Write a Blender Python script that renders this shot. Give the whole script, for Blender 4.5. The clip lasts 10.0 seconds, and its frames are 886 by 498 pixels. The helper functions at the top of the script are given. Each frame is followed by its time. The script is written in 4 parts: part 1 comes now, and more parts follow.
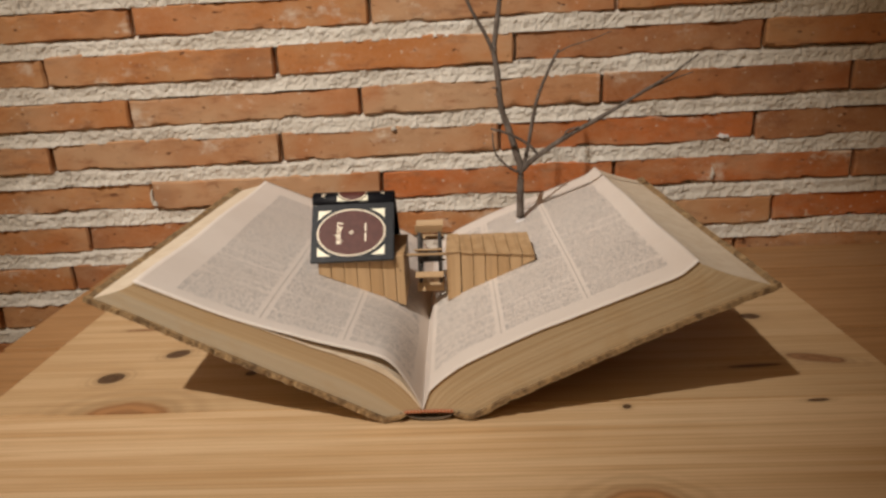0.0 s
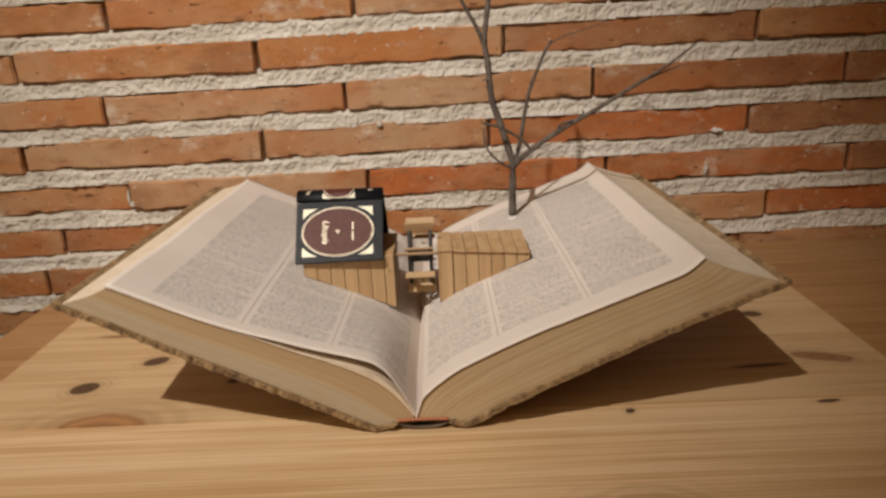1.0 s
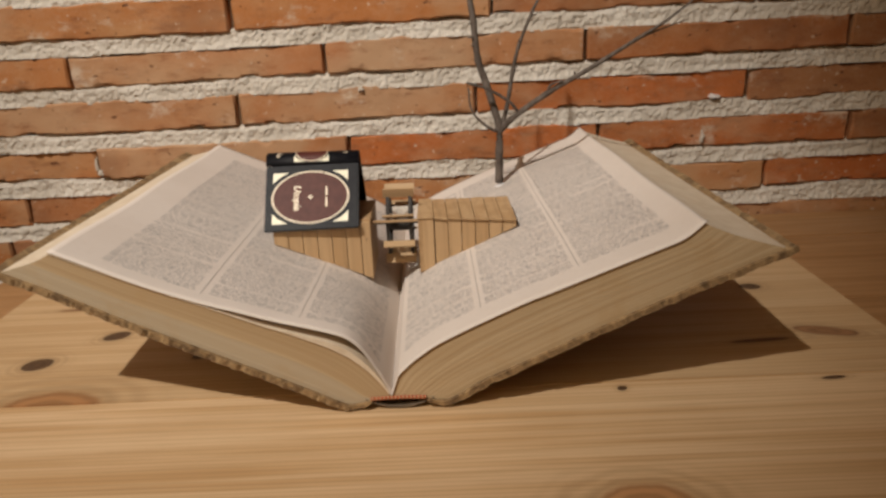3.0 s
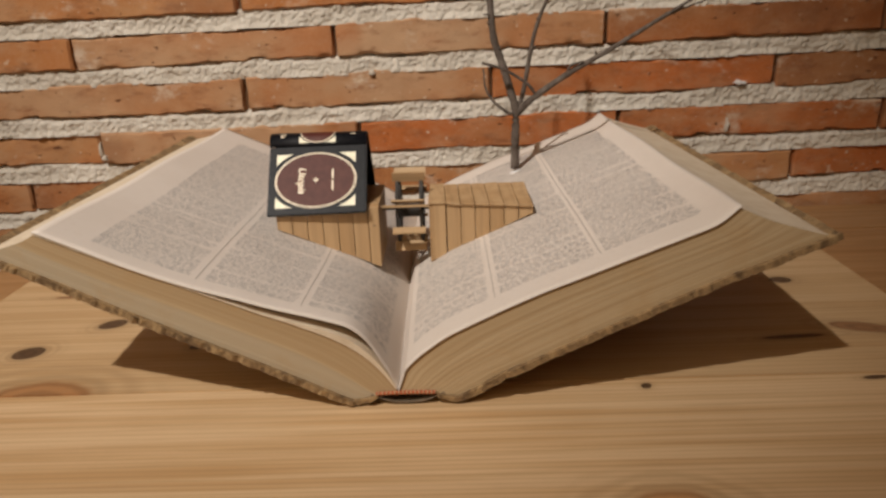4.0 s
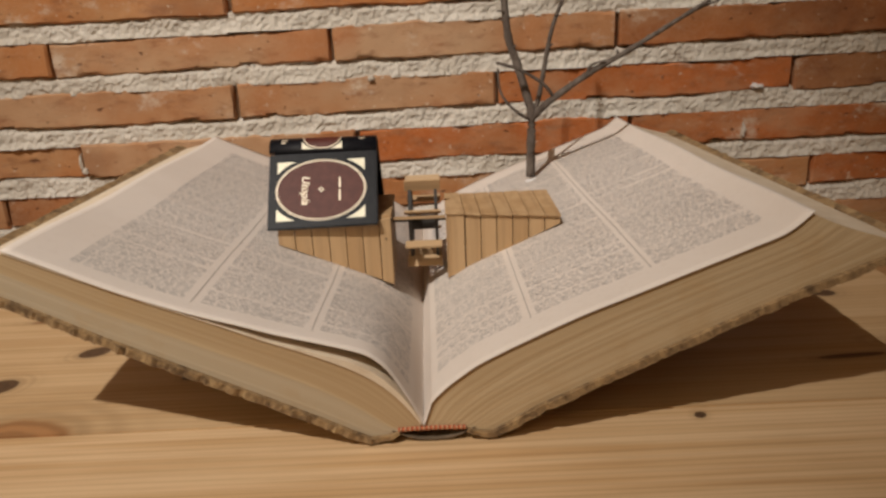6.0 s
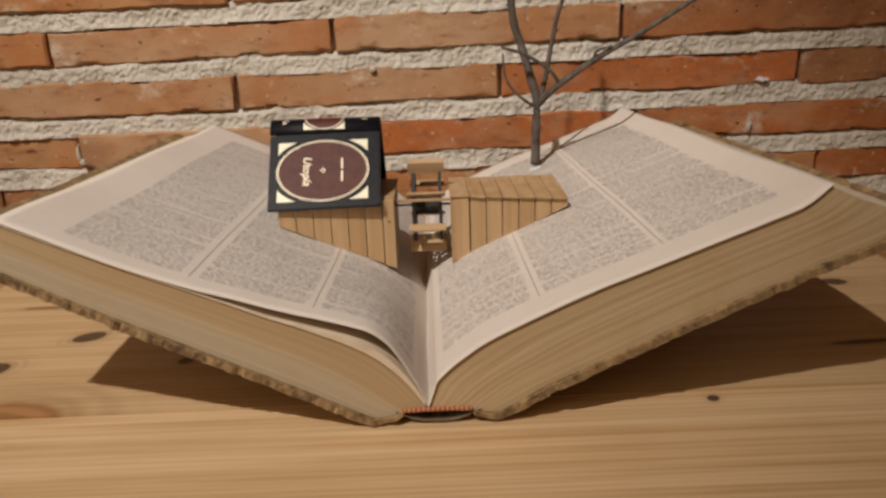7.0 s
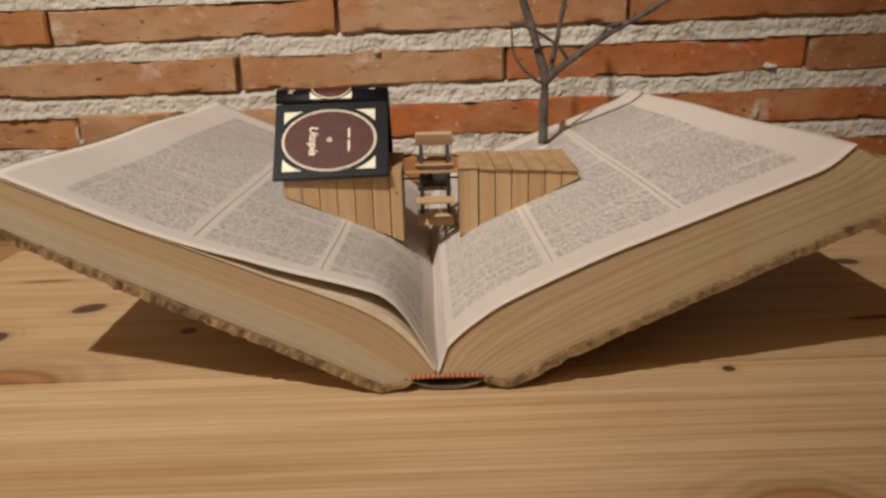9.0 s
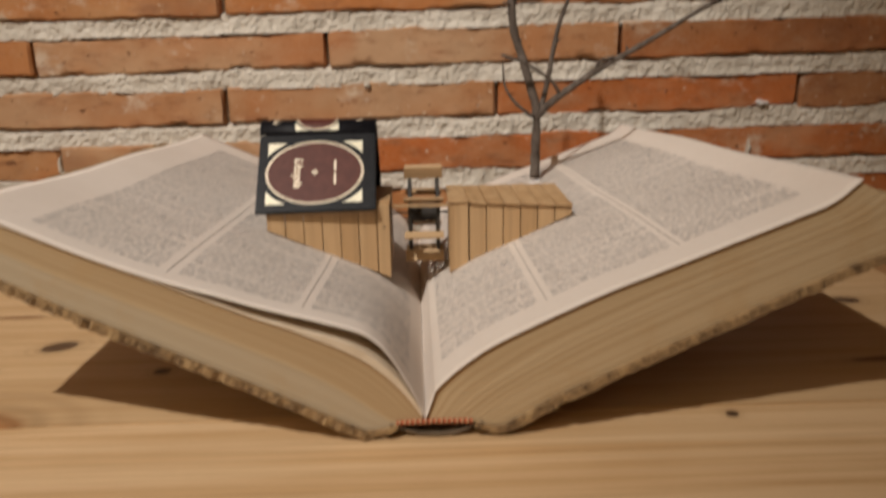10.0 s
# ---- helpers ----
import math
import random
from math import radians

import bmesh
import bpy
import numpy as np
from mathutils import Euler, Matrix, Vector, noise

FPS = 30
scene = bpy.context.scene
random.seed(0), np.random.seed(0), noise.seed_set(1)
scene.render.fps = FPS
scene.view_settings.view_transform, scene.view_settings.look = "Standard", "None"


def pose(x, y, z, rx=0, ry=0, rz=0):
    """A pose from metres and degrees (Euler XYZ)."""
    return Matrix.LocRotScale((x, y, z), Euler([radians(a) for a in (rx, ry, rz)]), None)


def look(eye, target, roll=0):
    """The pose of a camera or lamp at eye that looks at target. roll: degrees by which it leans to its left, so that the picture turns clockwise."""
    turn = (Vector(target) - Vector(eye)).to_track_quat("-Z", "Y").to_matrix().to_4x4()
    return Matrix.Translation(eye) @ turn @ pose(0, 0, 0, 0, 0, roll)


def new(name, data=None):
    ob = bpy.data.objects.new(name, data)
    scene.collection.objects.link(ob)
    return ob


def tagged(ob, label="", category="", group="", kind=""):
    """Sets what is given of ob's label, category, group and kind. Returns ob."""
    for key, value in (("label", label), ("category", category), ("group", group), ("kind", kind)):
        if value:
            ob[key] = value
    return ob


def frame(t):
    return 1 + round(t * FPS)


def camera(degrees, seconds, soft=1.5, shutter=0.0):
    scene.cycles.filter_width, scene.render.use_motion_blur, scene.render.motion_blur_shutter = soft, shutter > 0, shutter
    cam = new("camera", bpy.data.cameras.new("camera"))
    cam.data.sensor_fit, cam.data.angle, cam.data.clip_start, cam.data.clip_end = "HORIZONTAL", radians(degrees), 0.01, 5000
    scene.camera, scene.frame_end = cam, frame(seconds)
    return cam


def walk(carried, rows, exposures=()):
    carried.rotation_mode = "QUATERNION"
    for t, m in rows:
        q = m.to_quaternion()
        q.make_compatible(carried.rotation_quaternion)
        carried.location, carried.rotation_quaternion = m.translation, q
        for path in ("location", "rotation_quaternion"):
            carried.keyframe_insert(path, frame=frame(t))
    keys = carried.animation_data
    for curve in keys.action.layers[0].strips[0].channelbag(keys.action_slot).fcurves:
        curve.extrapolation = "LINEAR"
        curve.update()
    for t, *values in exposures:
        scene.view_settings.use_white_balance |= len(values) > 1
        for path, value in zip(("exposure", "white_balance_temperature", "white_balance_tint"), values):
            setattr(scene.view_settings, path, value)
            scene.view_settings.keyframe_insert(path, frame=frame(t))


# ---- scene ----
cam = camera(64.5, 10.0, soft=2.7, shutter=1.0)
PATH = [
    (0, (0.024, -0.4, 0.248), (-0.044, 1.506, -0.355), -2.5),
    (0.5, (0.019, -0.388, 0.244), (-0.026, 1.52, -0.357), -2.7),
    (1, (0.018, -0.377, 0.24), (-0.006, 1.529, -0.365), -2.7),
    (1.5, (0.019, -0.37, 0.236), (0.012, 1.531, -0.388), -2.5),
    (2, (0.022, -0.363, 0.232), (0.03, 1.532, -0.407), -2.4),
    (2.5, (0.025, -0.355, 0.228), (0.027, 1.535, -0.427), -2.4),
    (3.8, (0.0248, -0.3275, 0.2093), (0.004, 1.556, -0.463), -2.15),
    (4, (0.025, -0.322, 0.207), (-0.013, 1.56, -0.468), -2.2),
    (4.5, (0.022, -0.311, 0.203), (-0.029, 1.569, -0.477), -2.6),
    (5, (0.017, -0.299, 0.2), (-0.016, 1.584, -0.475), -2.7),
    (5.5, (0.009, -0.288, 0.199), (0.006, 1.6, -0.459), -2.8),
    (7, (-0.001, -0.276, 0.176), (0.012, 1.627, -0.439), -2.1),
    (7.5, (-0.002, -0.277, 0.17), (0.007, 1.623, -0.452), -2.3),
    (8, (-0.005, -0.278, 0.165), (-0.009, 1.624, -0.453), -2.2),
    (8.5, (-0.008, -0.278, 0.161), (-0.004, 1.624, -0.458), -2.0),
    (9, (-0.008, -0.274, 0.157), (0.014, 1.631, -0.452), -1.5),
    (9.5, (-0.008, -0.269, 0.155), (0.031, 1.644, -0.427), -1.3),
    (9.7, (-0.0076, -0.2650, 0.1542), (0.0366, 1.6560, -0.4149), -1.18),
    (9.8, (-0.0074, -0.2630, 0.1538), (0.0394, 1.6620, -0.4069), -1.12),
    (9.9, (-0.0072, -0.2610, 0.1534), (0.0422, 1.6680, -0.3881), -1.06),
    (10, (-0.007, -0.259, 0.153), (0.045, 1.674, -0.36), -1.0),
]
walk(cam, [(t, look(eye, target, roll)) for t, eye, target, roll in PATH],
     exposures=[(0.0, -0.03), (2.5, -0.07), (5.5, -0.15), (10.0, -0.15)])

# ---- light ----
world = bpy.data.worlds.new("room_air")
scene.world = world
world.use_nodes = True
world.node_tree.nodes["Background"].inputs[0].default_value = (0.9, 0.7, 0.5, 1)
world.node_tree.nodes["Background"].inputs[1].default_value = 0.02


def lamp(name, kind, place, target, energy, colour, **more):
    data = bpy.data.lights.new(name, kind)
    data.energy, data.color = energy, colour
    for k, v in more.items():
        if k == "radius":
            data.shadow_soft_size = v
        elif k == "cone":
            data.spot_size = radians(v)
        elif k == "blend":
            data.spot_blend = v
        elif k == "size":
            data.size = v
    ob = new(name, data)
    ob.matrix_world = look(place, target)
    return ob


lamp("ceiling_spot", "SPOT", (-0.84, -1.24, 2.16), (-0.125, 0.34, 0.10), 290, (1.0, 0.935, 0.855), radius=0.03, cone=27.6, blend=1.0)
# unseen fill, added for the warm bounced light in the shadows
lamp("room_fill", "AREA", (-0.9, -1.7, 1.35), (0, 0.1, 0.05), 12.0, (1.0, 0.70, 0.39), size=1.5)

# ---- materials ----


class Nodes:
    """A small builder for node materials."""

    def __init__(self, name, rough=0.6, metal=0.0, spec=0.5):
        self.mat = bpy.data.materials.new(name)
        self.mat.use_nodes = True
        self.t = self.mat.node_tree
        self.bsdf = self.t.nodes["Principled BSDF"]
        self.bsdf.inputs["Roughness"].default_value = rough
        self.bsdf.inputs["Metallic"].default_value = metal
        self.bsdf.inputs["Specular IOR Level"].default_value = spec

    def node(self, kind, **sets):
        n = self.t.nodes.new(kind)
        for k, v in sets.items():
            if k == "operation":
                n.operation = v
            elif k == "data_type":
                n.data_type = v
            elif k == "blend_type":
                n.blend_type = v
            elif k == "feature":
                n.feature = v
        return n

    def link(self, a, b):
        self.t.links.new(a, b)

    def coords(self, scale=(1, 1, 1), which="Object", shift=None, loc=(0, 0, 0)):
        tc = self.node("ShaderNodeTexCoord")
        m = self.node("ShaderNodeMapping")
        m.inputs["Scale"].default_value = scale
        m.inputs["Location"].default_value = loc
        src = tc.outputs[which]
        if shift:
            info = self.node("ShaderNodeObjectInfo")
            mul = self.math("MULTIPLY", info.outputs["Random"], shift)
            add = self.node("ShaderNodeVectorMath", operation="ADD")
            self.link(src, add.inputs[0])
            self.link(mul, add.inputs[1])
            src = add.outputs[0]
        self.link(src, m.inputs["Vector"])
        return m.outputs[0]

    def put(self, value, socket):
        if isinstance(value, (int, float)):
            socket.default_value = value
        elif isinstance(value, tuple):
            socket.default_value = value if len(value) == 4 else (*value, 1)
        else:
            self.link(value, socket)

    def math(self, op, a, b=0.0, clamp=False):
        n = self.node("ShaderNodeMath", operation=op)
        n.use_clamp = clamp
        self.put(a, n.inputs[0])
        self.put(b, n.inputs[1])
        return n.outputs[0]

    def noise(self, vec, scale=5.0, detail=4.0, rough=0.55, distort=0.0):
        n = self.node("ShaderNodeTexNoise")
        self.link(vec, n.inputs["Vector"])
        n.inputs["Scale"].default_value = scale
        n.inputs["Detail"].default_value = detail
        n.inputs["Roughness"].default_value = rough
        n.inputs["Distortion"].default_value = distort
        return n.outputs["Fac"]

    def voronoi(self, vec, scale=5.0):
        n = self.node("ShaderNodeTexVoronoi")
        self.link(vec, n.inputs["Vector"])
        n.inputs["Scale"].default_value = scale
        return n.outputs["Distance"]

    def span(self, value, a, b, c=0.0, d=1.0):
        n = self.node("ShaderNodeMapRange")
        n.interpolation_type = "SMOOTHSTEP"
        self.link(value, n.inputs[0])
        for i, v in enumerate((a, b, c, d)):
            n.inputs[i + 1].default_value = v
        return n.outputs[0]

    def mix(self, fac, a, b, how="MIX"):
        n = self.node("ShaderNodeMix", data_type="RGBA", blend_type=how)
        self.put(fac, n.inputs[0])
        self.put(a, n.inputs[6])
        self.put(b, n.inputs[7])
        return n.outputs[2]

    def random(self):
        return self.node("ShaderNodeObjectInfo").outputs["Random"]

    def colour(self, value):
        self.put(value, self.bsdf.inputs["Base Color"])
        return self

    def rough(self, value):
        self.put(value, self.bsdf.inputs["Roughness"])
        return self

    def bump(self, height, strength=0.3, distance=0.001):
        b = self.node("ShaderNodeBump")
        b.inputs["Strength"].default_value = strength
        b.inputs["Distance"].default_value = distance
        self.link(height, b.inputs["Height"])
        self.link(b.outputs[0], self.bsdf.inputs["Normal"])
        return self


def make_brick(name, one, two, patch):
    n = Nodes(name, 0.85, spec=0.25)
    v = n.coords(shift=7.0)
    base = n.mix(n.random(), one, two)
    big = n.noise(v, 9, 3, 0.6)
    base = n.mix(n.span(big, 0.40, 0.64), base, patch)
    base = n.mix(n.math("MULTIPLY", n.span(n.noise(n.coords((1, 1, 3), shift=3.0), 26, 5, 0.7), 0.50, 0.70), 0.68), base, (0.22, 0.085, 0.038))
    fade = n.span(n.noise(n.coords((0.7, 1, 1.4), shift=21.0), 11, 4, 0.6), 0.48, 0.66)
    base = n.mix(n.math("MULTIPLY", fade, 0.42), base, (0.50, 0.315, 0.185))
    burnt = n.span(n.noise(n.coords((0.8, 1, 1.0), shift=27.0), 8, 3, 0.5), 0.52, 0.68)
    base = n.mix(n.math("MULTIPLY", burnt, 0.60), base, (0.40, 0.125, 0.030))
    grain = n.noise(v, 420, 3, 0.7)
    base = n.mix(n.math("MULTIPLY", n.span(grain, 0.42, 0.75), 0.22), base, (0.50, 0.31, 0.19))
    pits = n.span(n.noise(n.coords((1, 1, 1.6), shift=5.0), 95, 2, 0.5), 0.33, 0.25)
    base = n.mix(n.math("MULTIPLY", pits, 0.8), base, (0.10, 0.035, 0.015))
    smear = n.span(n.noise(n.coords((0.8, 1, 1.2), shift=11.0), 16, 6, 0.72), 0.56, 0.70)
    base = n.mix(n.math("MULTIPLY", smear, 0.80), base, (0.60, 0.49, 0.385))
    film = n.span(n.noise(n.coords((1, 1, 1.8), shift=9.0), 38, 6, 0.75), 0.46, 0.72)
    base = n.mix(n.math("MULTIPLY", film, 0.22), base, (0.50, 0.35, 0.225))
    soot = n.span(n.noise(n.coords((1, 1, 1.3), shift=13.0), 7, 4, 0.6), 0.55, 0.75)
    base = n.mix(n.math("MULTIPLY", soot, 0.45), base, (0.20, 0.080, 0.036))
    flecks = n.span(n.noise(n.coords(shift=17.0), 150, 2, 0.5), 0.68, 0.74)
    base = n.mix(n.math("MULTIPLY", flecks, 0.6), base, (0.62, 0.50, 0.38))
    h = n.math("ADD", n.math("MULTIPLY", grain, 0.35), n.math("SUBTRACT", n.noise(v, 60, 5, 0.65), n.math("MULTIPLY", pits, 0.8)))
    return n.colour(base).bump(h, 0.6, 0.0016).mat


def make_mortar():
    n = Nodes("sand_mortar", 0.95, spec=0.15)
    v = n.coords()
    base = n.mix(n.span(n.noise(v, 14, 4), 0.3, 0.7), (0.55, 0.50, 0.43), (0.68, 0.635, 0.565))
    sand = n.noise(v, 420, 5, 0.85)
    base = n.mix(n.math("MULTIPLY", n.span(sand, 0.5, 0.66), 0.45), base, (0.36, 0.30, 0.235))
    base = n.mix(n.math("MULTIPLY", n.span(n.noise(v, 45, 4, 0.6), 0.58, 0.75), 0.5), base, (0.80, 0.76, 0.70))
    h = n.math("ADD", n.math("MULTIPLY", sand, 1.1), n.noise(v, 130, 6, 0.85))
    return n.colour(base).bump(h, 0.5, 0.0016).mat


def make_pine(name, light, dark, knots=(), shift=0.0, gloss=0.42, along="x", fine=1.0):
    n = Nodes(name, gloss, spec=0.4)
    k = (1.6, 34 * fine, 34 * fine) if along == "x" else (34 * fine, 1.6, 34 * fine) if along == "y" else (34 * fine, 34 * fine, 2)
    v = n.coords(k, shift=shift or None)
    rings = n.noise(v, 1.9, 2, 0.4, 0.6)
    streak = n.noise(v, 5.5, 4, 0.6, 0.2)
    base = n.mix(n.span(rings, 0.35, 0.68), light, dark)
    base = n.mix(n.math("MULTIPLY", n.span(streak, 0.45, 0.8), 0.45), base, tuple(c * 0.72 for c in dark))
    cloud = n.noise(n.coords(shift=shift or None), 7, 3)
    base = n.mix(n.math("MULTIPLY", n.span(cloud, 0.4, 0.7), 0.25), base, tuple(min(1, c * 1.15) for c in light))
    fib = n.noise(n.coords(tuple(c * 9 for c in k), shift=shift or None), 4, 2, 0.6)
    base = n.mix(n.math("MULTIPLY", n.span(fib, 0.5, 0.8), 0.18), base, tuple(c * 0.6 for c in dark))
    sep = n.node("ShaderNodeSeparateXYZ")
    n.link(n.coords(shift=shift or None), sep.inputs[0])
    across = sep.outputs[{"x": 1, "y": 0, "z": 0}[along]]
    slow = n.noise(n.coords(tuple(c * 0.16 for c in k), shift=shift or None), 1.5, 2)
    wave = n.math("SINE", n.math("ADD", n.math("MULTIPLY", across, 900 * fine), n.math("MULTIPLY", slow, 42)))
    late = n.math("MULTIPLY", n.span(wave, 0.1, 1.0), n.span(rings, 0.25, 0.7, 0.15, 0.45))
    base = n.mix(late, base, tuple(c * 0.74 for c in dark))
    wob = n.noise(n.coords(), 60, 3)
    for x, y, rx, ry, turn, tint, edge in knots:
        m = n.node("ShaderNodeMapping")
        m.vector_type = "TEXTURE"
        m.inputs["Location"].default_value = (x, y, 0)
        m.inputs["Rotation"].default_value = (0, 0, radians(turn))
        m.inputs["Scale"].default_value = (rx, ry, 1)
        n.link(n.node("ShaderNodeTexCoord").outputs["Object"], m.inputs["Vector"])
        ln = n.node("ShaderNodeVectorMath", operation="LENGTH")
        n.link(m.outputs[0], ln.inputs[0])
        d = n.math("ADD", ln.outputs["Value"], n.math("MULTIPLY", n.math("SUBTRACT", wob, 0.5), edge))
        ringy = n.math("SINE", n.math("MULTIPLY", d, 12.0))
        halo = n.math("MULTIPLY", n.span(d, 2.7, 0.9), n.math("ADD", 0.34, n.math("MULTIPLY", ringy, 0.22)))
        base = n.mix(halo, base, tuple(c * 0.62 for c in dark))
        base = n.mix(n.span(d, 1.10, 0.84), base, n.mix(n.span(ringy, -0.6, 0.9), tint, tuple(c * 1.35 for c in tint)))
    h = n.math("ADD", n.math("MULTIPLY", streak, 0.5), n.math("MULTIPLY", fib, 0.5))
    n.rough(n.span(streak, 0.2, 0.8, gloss - 0.06, gloss + 0.12))
    return n.colour(base).bump(h, 0.12, 0.0006).mat


def make_plain(name, base, other, scale=60, rough=0.6, metal=0.0, bump=0.15, spec=0.4):
    n = Nodes(name, rough, metal, spec)
    v = n.coords()
    f = n.noise(v, scale, 4, 0.6)
    n.colour(n.mix(n.span(f, 0.35, 0.7), base, other))
    return n.bump(n.noise(v, scale * 8, 3, 0.6), bump, 0.0005).mat


def make_page_edges(name, two_tone):
    n = Nodes(name, 0.9, spec=0.15)
    fine = n.noise(n.coords((2.2, 210, 1), "UV"), 1, 3, 0.6)
    wide = n.noise(n.coords((1.3, 18, 1), "UV"), 1, 3, 0.6)
    base = n.mix(n.span(wide, 0.35, 0.68), (0.53, 0.41, 0.26), (0.44, 0.32, 0.185))
    if two_tone:
        # the lower half of the stack is greyer than the upper
        sep = n.node("ShaderNodeSeparateXYZ")
        n.link(n.coords(which="UV"), sep.inputs[0])
        base = n.mix(n.math("MULTIPLY", n.span(sep.outputs[1], 0.50, 0.42), 0.75), base, (0.45, 0.38, 0.28))
        base = n.mix(n.math("MULTIPLY", n.span(sep.outputs[1], 0.46, 0.60), 0.45), base, (0.38, 0.26, 0.14))
    sep2 = n.node("ShaderNodeSeparateXYZ")
    n.link(n.coords(which="UV"), sep2.inputs[0])
    base = n.mix(n.math("MULTIPLY", n.span(sep2.outputs[1], 0.93, 0.985), 0.55), base, (0.36, 0.235, 0.125))
    base = n.mix(n.math("MULTIPLY", n.span(fine, 0.45, 0.68), 0.16), base, (0.34, 0.25, 0.15))
    spots = n.noise(n.coords(), 40, 4, 0.65)
    base = n.mix(n.math("MULTIPLY", n.span(spots, 0.5, 0.75), 0.35), base, (0.44, 0.29, 0.14))
    return n.colour(base).bump(n.math("ADD", fine, n.math("MULTIPLY", wide, 0.4)), 0.12, 0.0005).mat


def make_paper():
    n = Nodes("aged_paper", 0.85, spec=0.2)
    v = n.coords()
    base = n.mix(n.span(n.noise(v, 12, 4), 0.35, 0.7), (0.70, 0.63, 0.57), (0.665, 0.592, 0.53))
    base = n.mix(n.math("MULTIPLY", n.span(n.noise(v, 300, 2), 0.5, 0.8), 0.12), base, (0.5, 0.41, 0.33))
    return n.colour(base).bump(n.noise(v, 35, 3), 0.12, 0.002).mat


def make_cover():
    n = Nodes("marbled_board", 0.8, spec=0.2)
    v = n.coords()
    f = n.noise(v, 170, 6, 0.72, 0.6)
    lump = n.noise(v, 95, 4, 0.65, 0.8)
    base = n.mix(n.span(f, 0.40, 0.62), (0.20, 0.130, 0.068), (0.33, 0.220, 0.112))
    base = n.mix(n.math("MULTIPLY", n.span(lump, 0.54, 0.68), 0.7), base, (0.46, 0.32, 0.165))
    base = n.mix(n.math("MULTIPLY", n.span(n.noise(v, 120, 3, 0.6, 0.5), 0.55, 0.66), 0.6), base, (0.055, 0.032, 0.020))
    f = n.math("ADD", f, lump)
    return n.colour(base).bump(f, 0.45, 0.0012).mat


def make_stripes():
    n = Nodes("headband_thread", 0.8)
    sep = n.node("ShaderNodeSeparateXYZ")
    n.link(n.coords(), sep.inputs[0])
    w = n.math("SINE", n.math("MULTIPLY", sep.outputs[0], 2 * math.pi / 0.0022))
    return n.colour(n.mix(n.span(w, -0.4, 0.6), (0.42, 0.11, 0.045), (0.47, 0.25, 0.14))).bump(w, 0.6, 0.0006).mat


BRICK_TAN = make_brick("tan_clay", (0.45, 0.255, 0.135), (0.46, 0.285, 0.165), (0.42, 0.200, 0.090))
BRICK_ORANGE = make_brick("orange_clay", (0.43, 0.163, 0.050), (0.41, 0.178, 0.068), (0.44, 0.225, 0.100))
BRICK_RED = make_brick("red_clay", (0.44, 0.122, 0.030), (0.43, 0.135, 0.038), (0.40, 0.145, 0.050))
BRICK_BROWN = make_brick("brown_clay", (0.30, 0.120, 0.050), (0.32, 0.140, 0.062), (0.35, 0.16, 0.07))
MORTAR = make_mortar()
DARK = (0.075, 0.042, 0.022)
BOARD_KNOTS = [
    (-0.2535, 0.0805, 0.0105, 0.0085, 20, DARK, 0.12), (-0.2165, 0.1205, 0.0100, 0.0070, 25, DARK, 0.12),
    (-0.2180, 0.0200, 0.0330, 0.0240, 0, (0.29, 0.145, 0.060), 0.22), (0.2830, 0.0830, 0.0210, 0.0070, -16, (0.22, 0.115, 0.055), 0.6),
    (0.2340, 0.0735, 0.0210, 0.0028, 4, (0.10, 0.045, 0.02), 0.2), (0.2650, 0.1640, 0.0085, 0.0060, 0, DARK, 0.2),
    (-0.1450, 0.0830, 0.0045, 0.0040, 0, DARK, 0.4), (-0.2670, 0.1720, 0.0170, 0.0024, 2, (0.20, 0.10, 0.045), 0.5)]
FRONT_KNOTS = [(0.1280, 0.0200, 0.0031, 0.0025, 30, DARK, 0.5), (0.2555, 0.0225, 0.0075, 0.0020, 5, DARK, 0.3), (0.1140, -0.0820, 0.0230, 0.0150, 0, (0.36, 0.19, 0.085), 0.4)]
PINE_BACK = make_pine("pine_knotty", (0.56, 0.383, 0.212), (0.49, 0.312, 0.155), BOARD_KNOTS, fine=1.5)
PINE_FRONT = make_pine("pine_clear", (0.68, 0.478, 0.280), (0.54, 0.333, 0.160), FRONT_KNOTS, fine=1.9)
HONEY = make_pine("honey_wood", (0.38, 0.208, 0.09), (0.33, 0.172, 0.068), shift=3.0, gloss=0.38, fine=0.6)
SLAT = make_pine("balsa_slat", (0.49, 0.325, 0.175), (0.425, 0.265, 0.130), shift=5.0, gloss=0.6, along="z", fine=0.9)
PADDLE = make_pine("paddle_wood", (0.50, 0.34, 0.19), (0.43, 0.28, 0.15), shift=5.0, gloss=0.6, fine=1.0)
PAPER, COVER, STRIPES = make_paper(), make_cover(), make_stripes()
# paler than the stack: light caught by the edges is put into the colour
LIT_EDGE = make_plain("lit_edge_paper", (0.68, 0.58, 0.45), (0.61, 0.50, 0.37), 90, 0.9, bump=0.2, spec=0.15)
EDGES = {-1: make_page_edges("page_edges_grey", True), 1: make_page_edges("page_edges", False)}


def make_ink():
    n = Nodes("faded_ink", 0.9, spec=0.1)
    island = n.node("ShaderNodeNewGeometry").outputs["Random Per Island"]
    base = n.mix(island, (0.35, 0.328, 0.315), (0.57, 0.525, 0.49))
    return n.colour(base).mat


